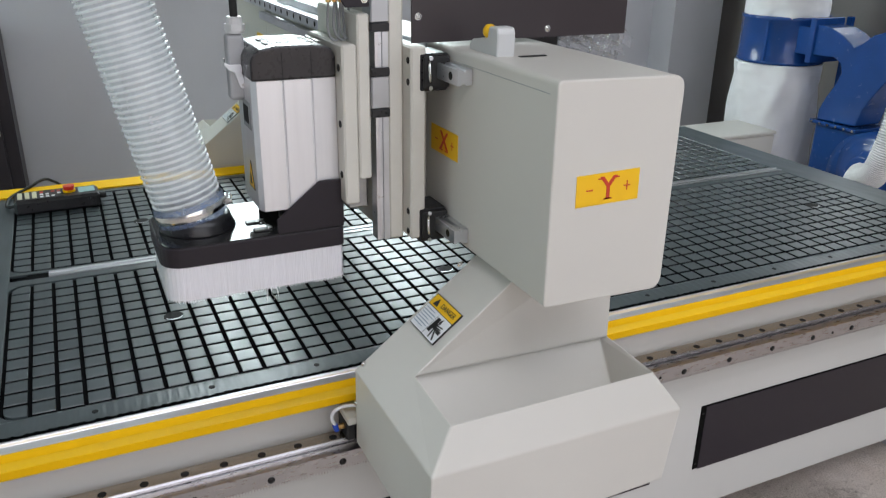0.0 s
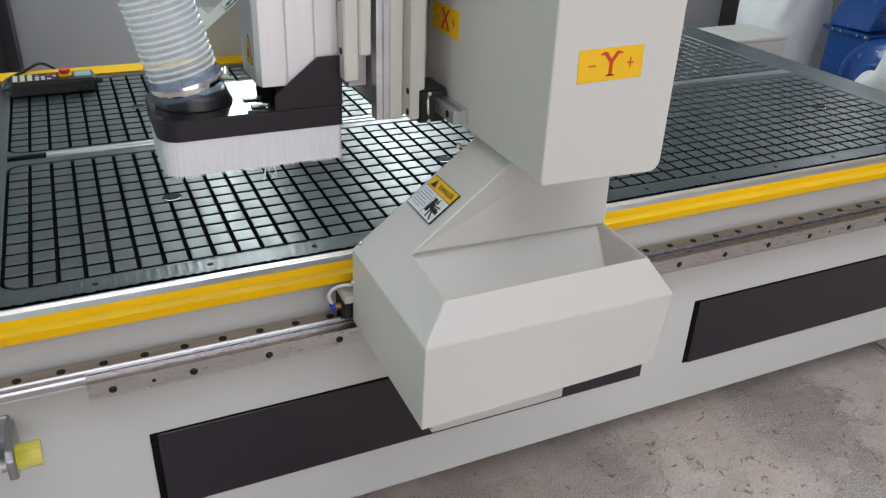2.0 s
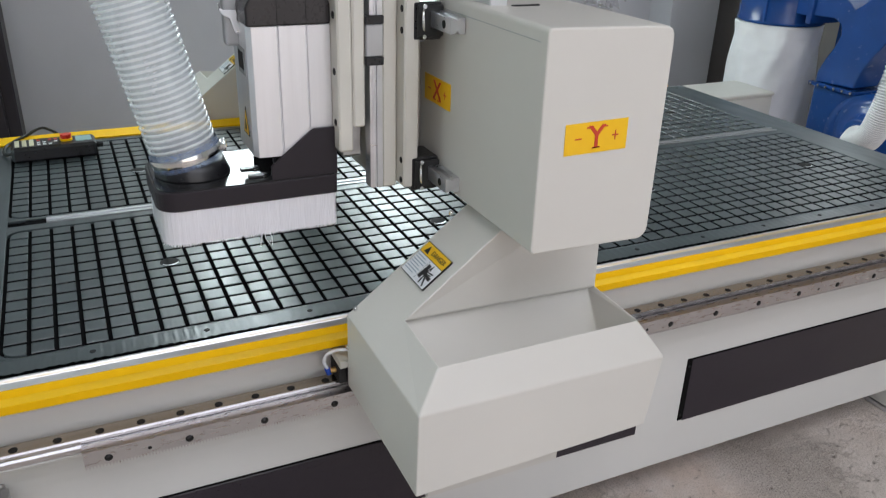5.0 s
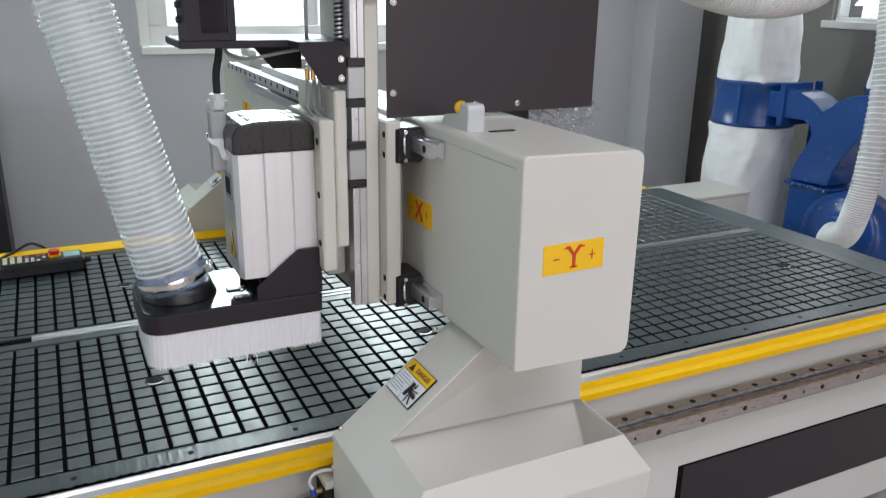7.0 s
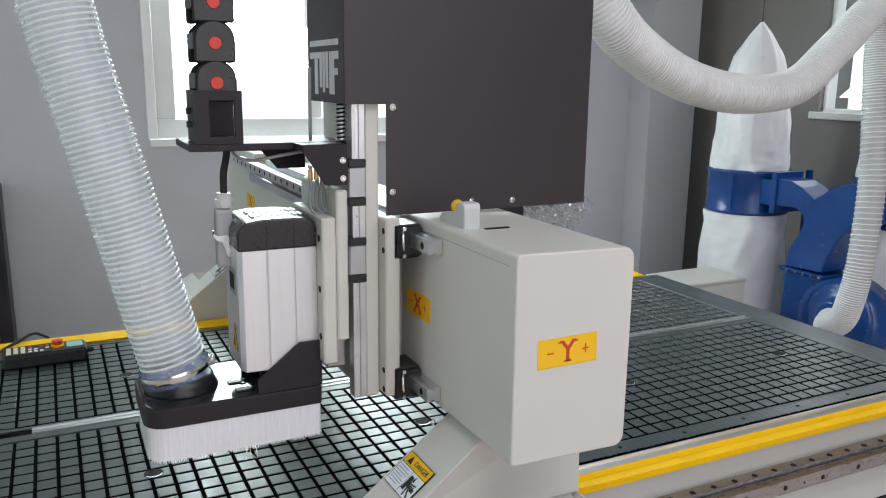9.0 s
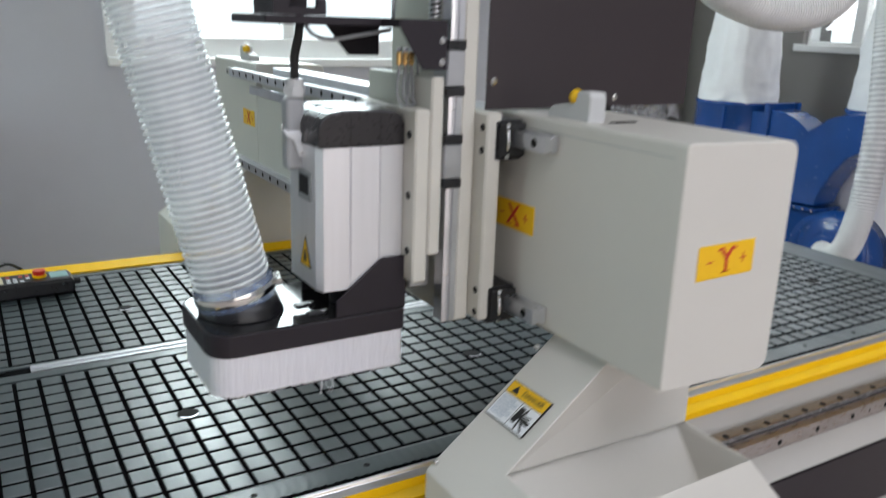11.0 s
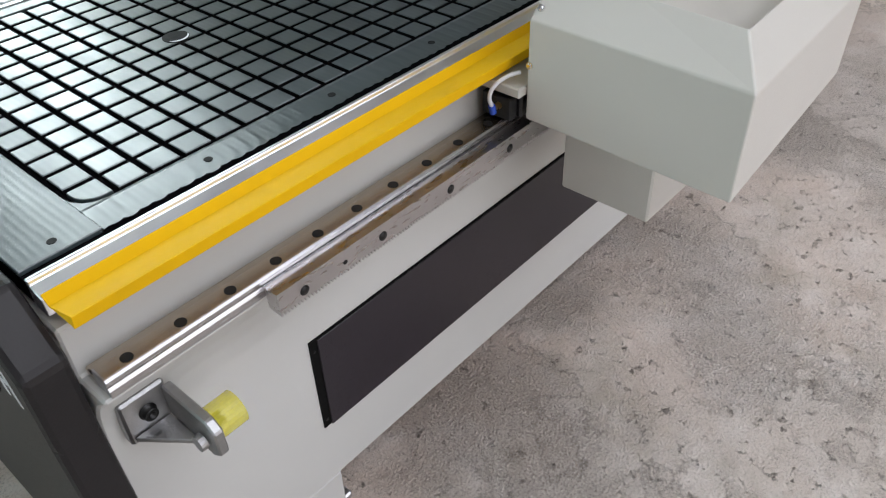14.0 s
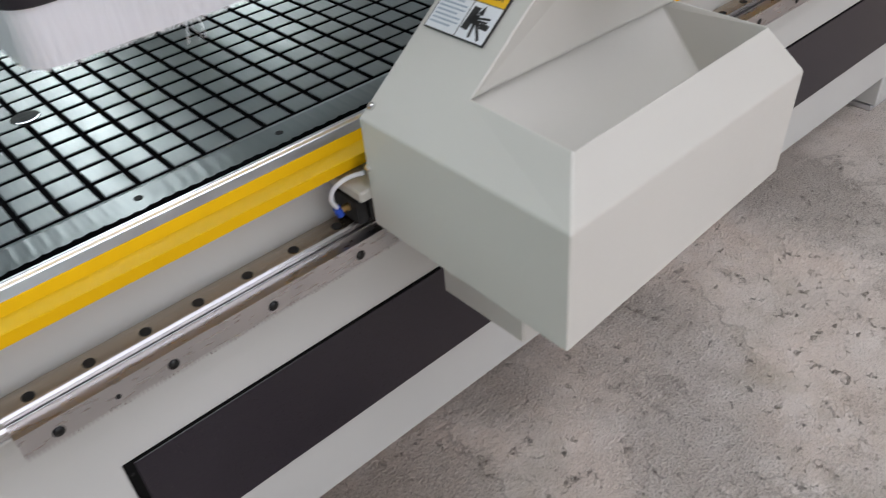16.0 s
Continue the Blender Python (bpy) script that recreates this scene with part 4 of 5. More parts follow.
part("ball_screw", tube(bmesh.new(), smooth_path([(0.4785, 0.140, 1.398), (0.4785, 0.140, 1.43), (0.4785, 0.140, 1.4605)], 12), 0.0075, 14), BOLT, carriage, "black ball screw")
part("screw_thread", tube(bmesh.new(), helix(smooth_path([(0.4785, 0.140, 1.398), (0.4785, 0.140, 1.4605)], 20), 0.0078, 9, 12), 0.0022, 6), STEEL, carriage)

# motor
motor = part("motor", prismed([(0.295, 0.150), (0.301, 0.1345), (0.341, 0.1325), (0.3415, 0.1345), (0.3430, 0.1345), (0.3435, 0.1325), (0.3875, 0.1325), (0.388, 0.1345), (0.3895, 0.1345), (0.390, 0.1325), (0.4285, 0.1345), (0.4285, 0.262), (0.300, 0.262), (0.2950, 0.250)], "z", 1.006, 1.2185, 0.0008), SILVER, carriage, "silver square air-cooled spindle motor")
capm = prismed([(0.2935, 1.2187), (0.4290, 1.2187), (0.4290, 1.250), (0.4240, 1.262), (0.412, 1.268), (0.390, 1.2705), (0.335, 1.2705), (0.310, 1.2665), (0.2985, 1.258), (0.2935, 1.248)], "y", 0.1315, 0.264, 0.003, 2)
cap_ob = part("motor_cap", capm, CAP_PLASTIC, motor, "black ribbed plastic fan cap")
for x in (0.3425, 0.389):
    part("cap_groove", boxed(x - 0.0007, x + 0.0007, 0.1311, 0.1325, 1.220, 1.260), HOLE, cap_ob)
for k in range(9):
    for q in range(2):
        x = 0.325 + k * 0.0105
        part("vent_slot", boxed(x, x + 0.0065, 0.165 + q * 0.045, 0.195 + q * 0.045, 1.2703, 1.2713, 0.0004), LIGHT_PLASTIC, cap_ob)
disp = part("display", boxed(0.2935, 0.2952, 0.162, 0.212, 1.136, 1.180, 0.0006), GREY_PLASTIC, motor, "small dark display on the motor's side")
part("display_glass", boxed(0.2928, 0.2938, 0.172, 0.206, 1.145, 1.173), HOLE, disp)
tri = prismed([(0.167, 1.034), (0.209, 1.034), (0.188, 1.081)], "x", 0.2940, 0.2951)
ws = part("warning_sticker", tri, SIGN_BLACK, motor, "yellow hot-surface triangle sticker")
part("sticker_face", prismed([(0.1705, 1.0360), (0.2055, 1.0360), (0.188, 1.0755)], "x", 0.2935, 0.2941), SIGN_YELLOW, ws)
b = prismed([(0.182, 1.042), (0.194, 1.042), (0.192, 1.054), (0.188, 1.060), (0.184, 1.054)], "x", 0.2930, 0.2936)
part("sticker_symbol", b, SIGN_BLACK, ws)
part("collet", cyled((0.362, 0.198, 1.006), (0.362, 0.198, 0.955), 0.028, 0.022, 24), BLACK, motor)
conn = part("connector", boxed(0.2735, 0.3015, 0.200, 0.226, 1.178, 1.282, 0.006, 3), LIGHT_GREY, motor, "grey motor connector with a lever clip")
part("gland", cyled((0.290, 0.212, 1.283), (0.2905, 0.212, 1.308), 0.0145, 0.012, 16), LIGHT_PLASTIC, conn)
part("gland_nut", cyled((0.290, 0.212, 1.287), (0.2903, 0.212, 1.297), 0.0165, seg=6), LIGHT_PLASTIC, conn)
clip = prismed([(0.268, 1.240), (0.2735, 1.236), (0.292, 1.236), (0.2945, 1.229), (0.2925, 1.222), (0.2985, 1.205), (0.2965, 1.199), (0.291, 1.198), (0.288, 1.203), (0.282, 1.223), (0.272, 1.228), (0.266, 1.237)], "y", 0.1945, 0.1985, 0.001)
part("clip_lever", clip, SIGN_WHITE, conn, "white locking lever")
part("clip_rivet", cyled((0.2935, 0.1950, 1.203), (0.2935, 0.1935, 1.203), 0.0025, seg=12), CHROME, conn)
part("clip_pin", cyled((0.267, 0.2005, 1.236), (0.267, 0.2005, 1.246), 0.0016, seg=8), CHROME, conn)
part("motor_cable", tube(bmesh.new(), smooth_path([(0.2905, 0.212, 1.306), (0.291, 0.212, 1.34), (0.297, 0.210, 1.37), (0.299, 0.21, 1.40)], 14), 0.0062, 12), RUBBER, motor)

# shelf with the cable chain
shelf = part("chain_shelf", boxed(0.228, 0.492, 0.150, 0.300, 1.3840, 1.3960, 0.0015), BLACK_SHEET, carriage, "dark sheet-metal shelf carrying the cable chain")
g = prismed([(0.397, 1.3960), (0.474, 1.3960), (0.474, 1.328), (0.435, 1.328), (0.397, 1.386)], "y", 0.094, 0.097, 0.001)
box(g, 0.397, 0.474, 0.0972, 0.1498, 1.385, 1.3955)
gus = part("gusset", g, BLACK_SHEET, shelf)
part("gusset", prismed([(0.360, 1.3839), (0.450, 1.3839), (0.450, 1.3400), (0.398, 1.3400)], "y", 0.262, 0.2655, 0.001), BLACK_SHEET, shelf)
for z in (1.369, 1.339):
    part("gusset_screw", screw_mesh((0.465, 0.094, z), (0, -1, 0), 0.0056), CHROME, gus)
hold = bmesh.new()
for x0, x1, z0, z1 in ((0.240, 0.262, 1.3965, 1.4810), (0.303, 0.315, 1.3965, 1.4810), (0.262, 0.303, 1.3965, 1.4070), (0.262, 0.303, 1.4660, 1.4810)):
    box(hold, x0, x1, 0.152, 0.162, z0, z1)
box(hold, 0.240, 0.250, 0.162, 0.232, 1.3965, 1.4810)
box(hold, 0.250, 0.315, 0.222, 0.232, 1.3965, 1.4810)
hd = part("chain_holder", hold, BLACK_SHEET, shelf)
for z in (1.4260, 1.4480):
    part("holder_bolt", cyled((0.240, 0.19, z), (0.232, 0.19, z), 0.005, seg=6), BOLT, hd)
for k in range(9):
    z = 1.4960 + k * 0.062
    lk = bmesh.new()
    for y in (0.156, 0.222):
        prism(lk, [(0.245, z - 0.0335), (0.309, z - 0.0335), (0.309, z + 0.004), (0.306, z + 0.017), (0.298, z + 0.026), (0.288, z + 0.0315), (0.277, z + 0.0335), (0.266, z + 0.0315), (0.256, z + 0.026), (0.248, z + 0.017), (0.245, z + 0.004)], "y", y, y + 0.007, 0.003)
    box(lk, 0.244, 0.251, 0.163, 0.222, z - 0.012, z + 0.012)
    link = part("chain_link", lk, BLACK, shelf)
    part("link_pin", cyled((0.277, 0.1565, z - 0.003), (0.277, 0.1535, z - 0.003), 0.0105, 0.0095, 18), RED, link, "red round link pin")
for k in range(3):
    fx = 0.425 + 0.010 * k
    fit_ = part("air_fitting", cyled((fx, 0.147, 1.3500), (fx, 0.147, 1.3320), 0.0042, seg=10), BRASS, shelf, "brass push-in air fitting")
    part("fitting_nut", cyled((fx, 0.147, 1.3570), (fx, 0.147, 1.3505), 0.0038, seg=6), CHROME, fit_)
    part("air_tube", tube(bmesh.new(), smooth_path([(fx, 0.147, 1.3330), (fx - 0.002, 0.147, 1.29), (fx + 0.008 + 0.004 * k, 0.147, 1.273), (fx + 0.016, 0.15, 1.283), (fx + 0.014, 0.155, 1.3480)], 20), 0.0022, 8), GREY_PLASTIC, shelf)
part("air_tube", tube(bmesh.new(), smooth_path([(0.302, 0.20, 1.3840), (0.312, 0.19, 1.3700), (0.335, 0.18, 1.3650), (0.38, 0.17, 1.3730), (0.42, 0.165, 1.3800)], 20), 0.003, 8), GREY_PLASTIC, shelf)
part("air_tube", tube(bmesh.new(), smooth_path([(0.442, 0.20, 1.3960), (0.4425, 0.20, 1.4680), (0.443, 0.20, 1.52)], 8), 0.003, 8), GREY_PLASTIC, shelf)

# dust shoe: a rounded box with a bevelled left end, glossy deck, hose collar and brush
def plan(x0, x1, y0, y1, rl, rr):
    pts = []
    for cx, cy, r, a0 in ((x1 - rr, y0 + rr, rr, -90), (x1 - rr, y1 - rr, rr, 0), (x0 + rl, y1 - rl, rl, 90), (x0 + rl, y0 + rl, rl, 180)):
        pts += [(cx + r * math.cos(radians(a0 + k * 15)), cy + r * math.sin(radians(a0 + k * 15))) for k in range(7)]
    return pts


shoe = part("dust_shoe", prismed(plan(0.131, 0.4315, 0.124, 0.315, 0.036, 0.006), "z", 0.9325, 0.9655, 0.0015), BLACK_SHEET, carriage, "black dust shoe with a glossy deck")
part("deck", prismed(plan(0.135, 0.4275, 0.128, 0.311, 0.034, 0.005), "z", 0.9656, 0.9672), BLACK_GLOSS, shoe, "glossy black acrylic deck")
part("mount_bracket", prismed([(0.318, 0.9673), (0.4325, 0.9673), (0.4325, 1.050), (0.392, 1.050), (0.318, 0.992)], "y", 0.1265, 0.1315, 0.001), BLACK_SHEET, shoe, "black folded bracket holding the shoe")
part("mount_bracket", prismed([(0.318, 0.9673), (0.4325, 0.9673), (0.4325, 1.050), (0.392, 1.050), (0.318, 0.992)], "y", 0.2655, 0.2705, 0.001), BLACK_SHEET, shoe)
part("bracket_back", boxed(0.4290, 0.4340, 0.1330, 0.264, 0.9673, 1.0105, 0.001), BLACK_SHEET, shoe)
part("bracket_screw", screw_mesh((0.4325, 0.140, 1.020), (0.3, -1, 0), 0.004), CHROME, shoe)
for x, y in ((0.292, 0.200), (0.297, 0.158)):
    lt = part("latch", boxed(x - 0.012, x + 0.012, y - 0.008, y + 0.008, 0.9673, 0.970, 0.001), BLACK, shoe, "small black latch with a steel hook")
    part("latch_hook", tube(bmesh.new(), smooth_path([(x + 0.010, y - 0.005, 0.971), (x + 0.018, y - 0.003, 0.9705), (x + 0.019, y + 0.004, 0.969), (x + 0.010, y + 0.006, 0.969)], 12), 0.0018, 6), CHROME, lt)
# brush: a dense body with loose strands round it
br = part("brush", prismed(plan(0.1360, 0.4284, 0.1280, 0.311, 0.0305, 0.006), "z", 0.8735, 0.9324), BRISTLE, shoe, "white nylon brush skirt")
outline = plan(0.1355, 0.429, 0.1275, 0.3115, 0.031, 0.006)
strands = bmesh.new()
rs = random.Random(3)
loop = [Vector((*p, 0)) for p in outline] + [Vector((*outline[0], 0))]
for a, c in zip(loop, loop[1:]):
    n = max(1, int((c - a).length / 0.0011))
    nrm = Vector(((c - a).y, -(c - a).x, 0)).normalized()
    tan = (c - a).normalized()
    for i in range(n):
        p = a.lerp(c, (i + rs.random()) / n)
        z1 = 0.8695 + rs.uniform(0, 0.0035) + 0.002 * noise.noise(p * 60)
        lean = tan * rs.uniform(-0.0016, 0.0016) + nrm * (rs.uniform(0.0, 0.0012))
        w = tan * 0.00042
        q = [p + Vector((0, 0, 0.9322)) - w, p + Vector((0, 0, 0.9322)) + w, p + lean + Vector((0, 0, z1)) + w, p + lean + Vector((0, 0, z1)) - w]
        off = nrm * rs.uniform(0, 0.0005)
        strands.faces.new([strands.verts.new(v + off) for v in q])
for k in range(6):
    p = Vector((0.300 + rs.uniform(-0.01, 0.01), 0.128, 0.875))
    tube(strands, [p, p + Vector((rs.uniform(-0.004, 0.004), -0.002, -0.012)), p + Vector((rs.uniform(-0.010, 0.008), -0.004, -0.024))], 0.0003, 4)
tagged(part("bristles", strands, BRISTLE, br), kind="stuff")

# ---- suction hose ----
HP = smooth_path([(0.1995, 0.220, 0.981), (0.149, 0.230, 1.2), (0.102, 0.243, 1.4), (0.055, 0.260, 1.6), (0.022, 0.28, 1.8), (0.012, 0.3, 2.1)], 90)
hose = thing("suction_hose", (0.2, 0.220, 0.9642), "clear ribbed plastic suction hose clamped onto the dust shoe", "hose")
axis = (HP[5] - HP[0]).normalized()
foot = HP[0]
b = bmesh.new()
turned(b, [(0.0625, 0.9673), (0.0625, 0.9700), (0.0590, 0.980), (0.0565, 0.992), (0.050, 0.993)], (0.2035, 0.219, 0), 36)
for v in b.verts:
    v.co.x -= (v.co.z - 0.9673) * 0.12
part("collar", b, BLACK, hose, "black moulded hose collar")
part("hose_wall", tube(bmesh.new(), HP[2:], 0.0535, 36, close=False), HOSE_WALL, hose)
part("hose_rib", tube(bmesh.new(), helix(HP[3:], 0.0552, 106, 20), 0.0027, 5), HOSE_RIB, hose, "clear reinforcing spiral rib")
part("cuff", tube(bmesh.new(), [foot + axis * (0.004 + 0.0042 * k) for k in range(9)], [0.0575, 0.0595, 0.060, 0.060, 0.0598, 0.0597, 0.0595, 0.0590, 0.0575], 36, close=False), CUFF, hose, "bluish clear hose end")
cl = part("hose_clamp", tube(bmesh.new(), [foot + axis * (0.014 + 0.0035 * k) for k in range(5)], [0.0602, 0.0608, 0.0610, 0.0608, 0.0602], 36, close=False), CHROME, hose, "shiny steel band clamp")
part("clamp_screw", cyled(foot + axis * 0.021 + Vector((0.058, -0.030, 0.012)), foot + axis * 0.021 + Vector((0.062, -0.006, 0.016)), 0.006, seg=12), CHROME, cl)

# ---- base details ----
# printed bars and a round lock on the end housing
bars = bmesh.new()
for k in range(11):
    y = 0.075 + k * 0.024
    prism(bars, [(y, 0.590 + 0.002 * (k % 3)), (y + 0.007, 0.590), (y + 0.019, 0.640), (y + 0.012, 0.640)], "x", -0.2888, -0.2882)
    if k % 2 == 0:
        prism(bars, [(y + 0.016, 0.612), (y + 0.026, 0.612), (y + 0.028, 0.618), (y + 0.018, 0.618)], "x", -0.2888, -0.2882)
part("worn_print", bars, SIGN_WHITE, cap, "slanted worn white print")
b = bmesh.new()
turned(b, [(0.030, 0.0), (0.030, -0.008), (0.024, -0.010), (0.022, -0.005), (0.018, -0.004), (0.012, -0.012), (0.002, -0.012)], (-0.288, 0.165, 0.585), 28, "x")
part("round_lock", b, CHROME, cap, "round chrome lock")
part("yellow_label", prismed([(0.30, 0.53), (0.345, 0.53), (0.3225, 0.575)], "x", -0.2890, -0.2882), SIGN_YELLOW, cap, "yellow triangle sticker")

# end-stop bracket with a polyurethane bumper
bm = boxed(-0.216, -0.160, 0.060, 0.0776, 0.468, 0.532, 0.003)
stop = part("stop_bracket", bm, CASTING, base, "cast grey end-stop bracket with a yellow bumper")
part("stop_web", prismed([(0.060, 0.480), (-0.020, 0.470), (-0.034, 0.480), (-0.034, 0.516), (-0.020, 0.526), (0.060, 0.526)], "x", -0.166, -0.154, 0.002), CASTING, stop)
part("stop_rib", prismed([(-0.212, 0.059), (-0.166, 0.059), (-0.166, 0.000)], "z", 0.474, 0.481, 0.001), CASTING, stop)
b = bmesh.new()
turned(b, [(0.0105, 0.0), (0.0105, -0.0015), (0.0085, -0.0015), (0.0085, -0.0085), (0.0078, -0.0095), (0.0045, -0.0095), (0.0042, -0.0045), (0.0005, -0.0045)], (-0.188, 0.060, 0.504), 24, "y")
part("stop_bolt", b, BOLT, stop, "black socket-head bolt")
part("stop_boss", cyled((-0.168, -0.010, 0.492), (-0.176, -0.010, 0.492), 0.010, seg=18), CASTING, stop)
bp = part("bumper", cyled((-0.1535, -0.004, 0.498), (-0.118, -0.004, 0.498), 0.0205, seg=28), YELLOW_CLEAR, stop, "translucent yellow polyurethane bumper")
part("bumper_stud", cyled((-0.153, -0.004, 0.498), (-0.138, -0.004, 0.498), 0.008, seg=14), BOLT, bp)

# guide block, air tube and fittings beside the gantry foot
blk = part("guide_block", boxed(0.404, 0.56, 0.004, 0.066, 0.6145, 0.655, 0.003), BLACK, gantry, "black guide block riding on the rail")
part("block_wiper", boxed(0.388, 0.4035, 0.010, 0.060, 0.6140, 0.648, 0.002), RUBBER, blk)
part("carrier_plate", boxed(0.385, 0.84, -0.006, 0.068, 0.6555, 0.6700, 0.002), CREAM_CAST, gantry)
part("elbow", cyled((0.388, 0.030, 0.634), (0.378, 0.030, 0.634), 0.0052, seg=12), BRASS, blk)
part("push_fitting", cyled((0.376, 0.030, 0.628), (0.372, 0.030, 0.640), 0.0050, seg=12), BLUE_PLASTIC, blk, "blue push-in fitting")
part("air_line", tube(bmesh.new(), smooth_path([(0.373, 0.030, 0.639), (0.367, 0.030, 0.655), (0.372, 0.026, 0.671), (0.388, 0.018, 0.681), (0.405, 0.008, 0.684)], 18), 0.0030, 8), SIGN_WHITE, blk, "white curved air line")

# ---- pendant on the table ----
pend = thing("hand_pendant", (-0.03, 1.26, 0.700), "black handheld control pendant with keypad and red stop button", "pendant")
pm = pose(-0.028, 1.262, 0.7185, 0, 0, 2)


def pbox(nm, x0, x1, y0, y1, z0, z1, mat, par, bev=0.002, label=""):
    bm = boxed(x0, x1, y0, y1, z0, z1, bev)
    bm.transform(pm)
    return part(nm, bm, mat, par, label)


body = pbox("pendant_body", -0.112, 0.104, -0.045, 0.045, -0.018, 0.022, BLACK, pend, 0.007)
pbox("key_panel", -0.106, 0.014, -0.038, 0.038, 0.0215, 0.0235, HOUSING_BLACK, body, 0.001)
for i in range(3):
    pbox("key_strip", -0.101 + 0.018 * i, -0.0895 + 0.018 * i, -0.030, 0.030, 0.0236, 0.0246, KEY_CREAM, body, 0.0006)
for i in range(4):
    for j in range(3):
        if (i + j) % 4 != 3:
            pbox("key", -0.046 + 0.0145 * i, -0.037 + 0.0145 * i, -0.029 + 0.020 * j, -0.017 + 0.020 * j, 0.0236, 0.0246, RED if j == 2 else SIGN_WHITE, body, 0.0006)
b = cyled((0.029, 0.004, 0.021), (0.029, 0.004, 0.028), 0.0165, seg=22)
b.transform(pm)
es = part("stop_base", b, YELLOW, body, "yellow stop button base")
b = cyled((0.029, 0.004, 0.028), (0.029, 0.004, 0.039), 0.0140, 0.0150, 22)
b.transform(pm)
part("stop_button", b, RED, es, "red mushroom stop button")
pbox("screen", 0.052, 0.094, -0.018, 0.030, 0.0215, 0.0230, LCD, body, 0.0005, "pale blue lcd screen")
b = cyled((0.104, 0.0, 0.002), (0.122, 0.0, 0.000), 0.009, 0.007, 14)
b.transform(pm)
part("strain_relief", b, RUBBER, body)
part("pendant_cable", tube(bmesh.new(), smooth_path([(-0.138, 1.262, 0.715), (-0.16, 1.29, 0.707), (-0.16, 1.36, 0.706), (-0.145, 1.40, 0.707), (-0.11, 1.44, 0.712), (-0.05, 1.49, 0.716), (0.0, 1.56, 0.60), (0.0, 1.6, 0.2), (0.02, 1.66, 0.006)], 50), 0.0042, 8), RUBBER, pend)

# ---- dust collector ----
dc = thing("dust_collector", (3.3, 1.4, 0.0), "blue steel dust collector with white cloth filter bags", "dust collector")
rb = random.Random(11)


def crease(a, z, near):
    """Sharp wrinkles of slack cloth, stronger towards a tied end; near is the distance from it."""
    v = 1 - 3.2 * abs(noise.noise((math.cos(a) * 1.6, math.sin(a) * 1.6, z * 13)))
    u = 1 - 3.0 * abs(noise.noise((math.cos(a) * 4.5, math.sin(a) * 4.5, z * 4 + 7)))
    return (0.010 + 0.030 * math.exp(-near / 0.10)) * max(v, 0) + 0.022 * max(u, 0) * (0.3 + math.exp(-near / 0.15))


def bag(nm, cx, cy, prof, top, folds, amp):
    bm = bmesh.new()
    seg, rows = 72, 96
    rings = []
    z0, z1 = prof[0][1], prof[-1][1]
    for i in range(rows + 1):
        z = z0 + (z1 - z0) * i / rows
        for (r0, h0), (r1, h1) in zip(prof, prof[1:]):
            if h0 <= z <= h1:
                r = r0 + (r1 - r0) * (z - h0) / (h1 - h0)
                break
        ring = []
        for k in range(seg):
            a = 2 * math.pi * k / seg
            q = r * (1 + amp * noise.noise((math.cos(a) * 2, math.sin(a) * 2, z * 3 + cx)) + 0.5 * amp * noise.noise((math.cos(a) * 5, math.sin(a) * 5, z * 9 + cy)) + crease(a, z + cx, min(z - z0, z1 - z)) + folds * 0.014 * math.cos(9 * a + 2 * z) * (abs(z - (z0 + z1) / 2) / (z1 - z0) * 2) ** 2)
            ring.append(bm.verts.new((cx + q * math.cos(a), cy + q * math.sin(a), z)))
        rings.append(ring)
    for a, b in zip(rings, rings[1:]):
        for k in range(seg):
            bm.faces.new((a[k], a[(k + 1) % seg], b[(k + 1) % seg], b[k])).smooth = True
    bm.faces.new(rings[0][::-1])
    bm.faces.new(rings[-1])
    return part(nm, bm, CLOTH, dc, "white cloth filter bag with soft folds")


for cx, cy in ((3.33, 1.905), (3.66, 1.277)):
    b = bmesh.new()
    turned(b, [(0.200, 0.836), (0.208, 0.838), (0.210, 0.852), (0.204, 0.858), (0.204, 1.040), (0.210, 1.046), (0.210, 1.058), (0.205, 1.062), (0.19, 1.062)], (cx, cy, 0), 48)
    dr = part("drum", b, BLUE, dc, "blue painted steel collector drum")
    part("drum_seam", boxed(cx - 0.215, cx - 0.200, cy - 0.10, cy - 0.085, 0.856, 1.042, 0.002), BLUE, dr)
    bag("lower_bag", cx, cy, [(0.145, 0.0), (0.178, 0.08), (0.205, 0.30), (0.215, 0.55), (0.206, 0.835)], 0, 1.6, 0.10)
    bag("upper_bag", cx, cy, [(0.190, 1.055), (0.180, 1.18), (0.168, 1.35), (0.152, 1.50), (0.118, 1.63), (0.06, 1.73), (0.008, 1.80)], 0, 2.0, 0.10)
    for k in range(2):
        part("support_post", boxed(cx + 0.22, cx + 0.245, cy - 0.2 + 0.37 * k, cy - 0.17 + 0.37 * k, 0.0, 1.06, 0.003), BLUE, dc)
    part("bag_hook", cyled((cx, cy, 1.79), (cx, cy, 2.3), 0.003, seg=6), BOLT, dc)
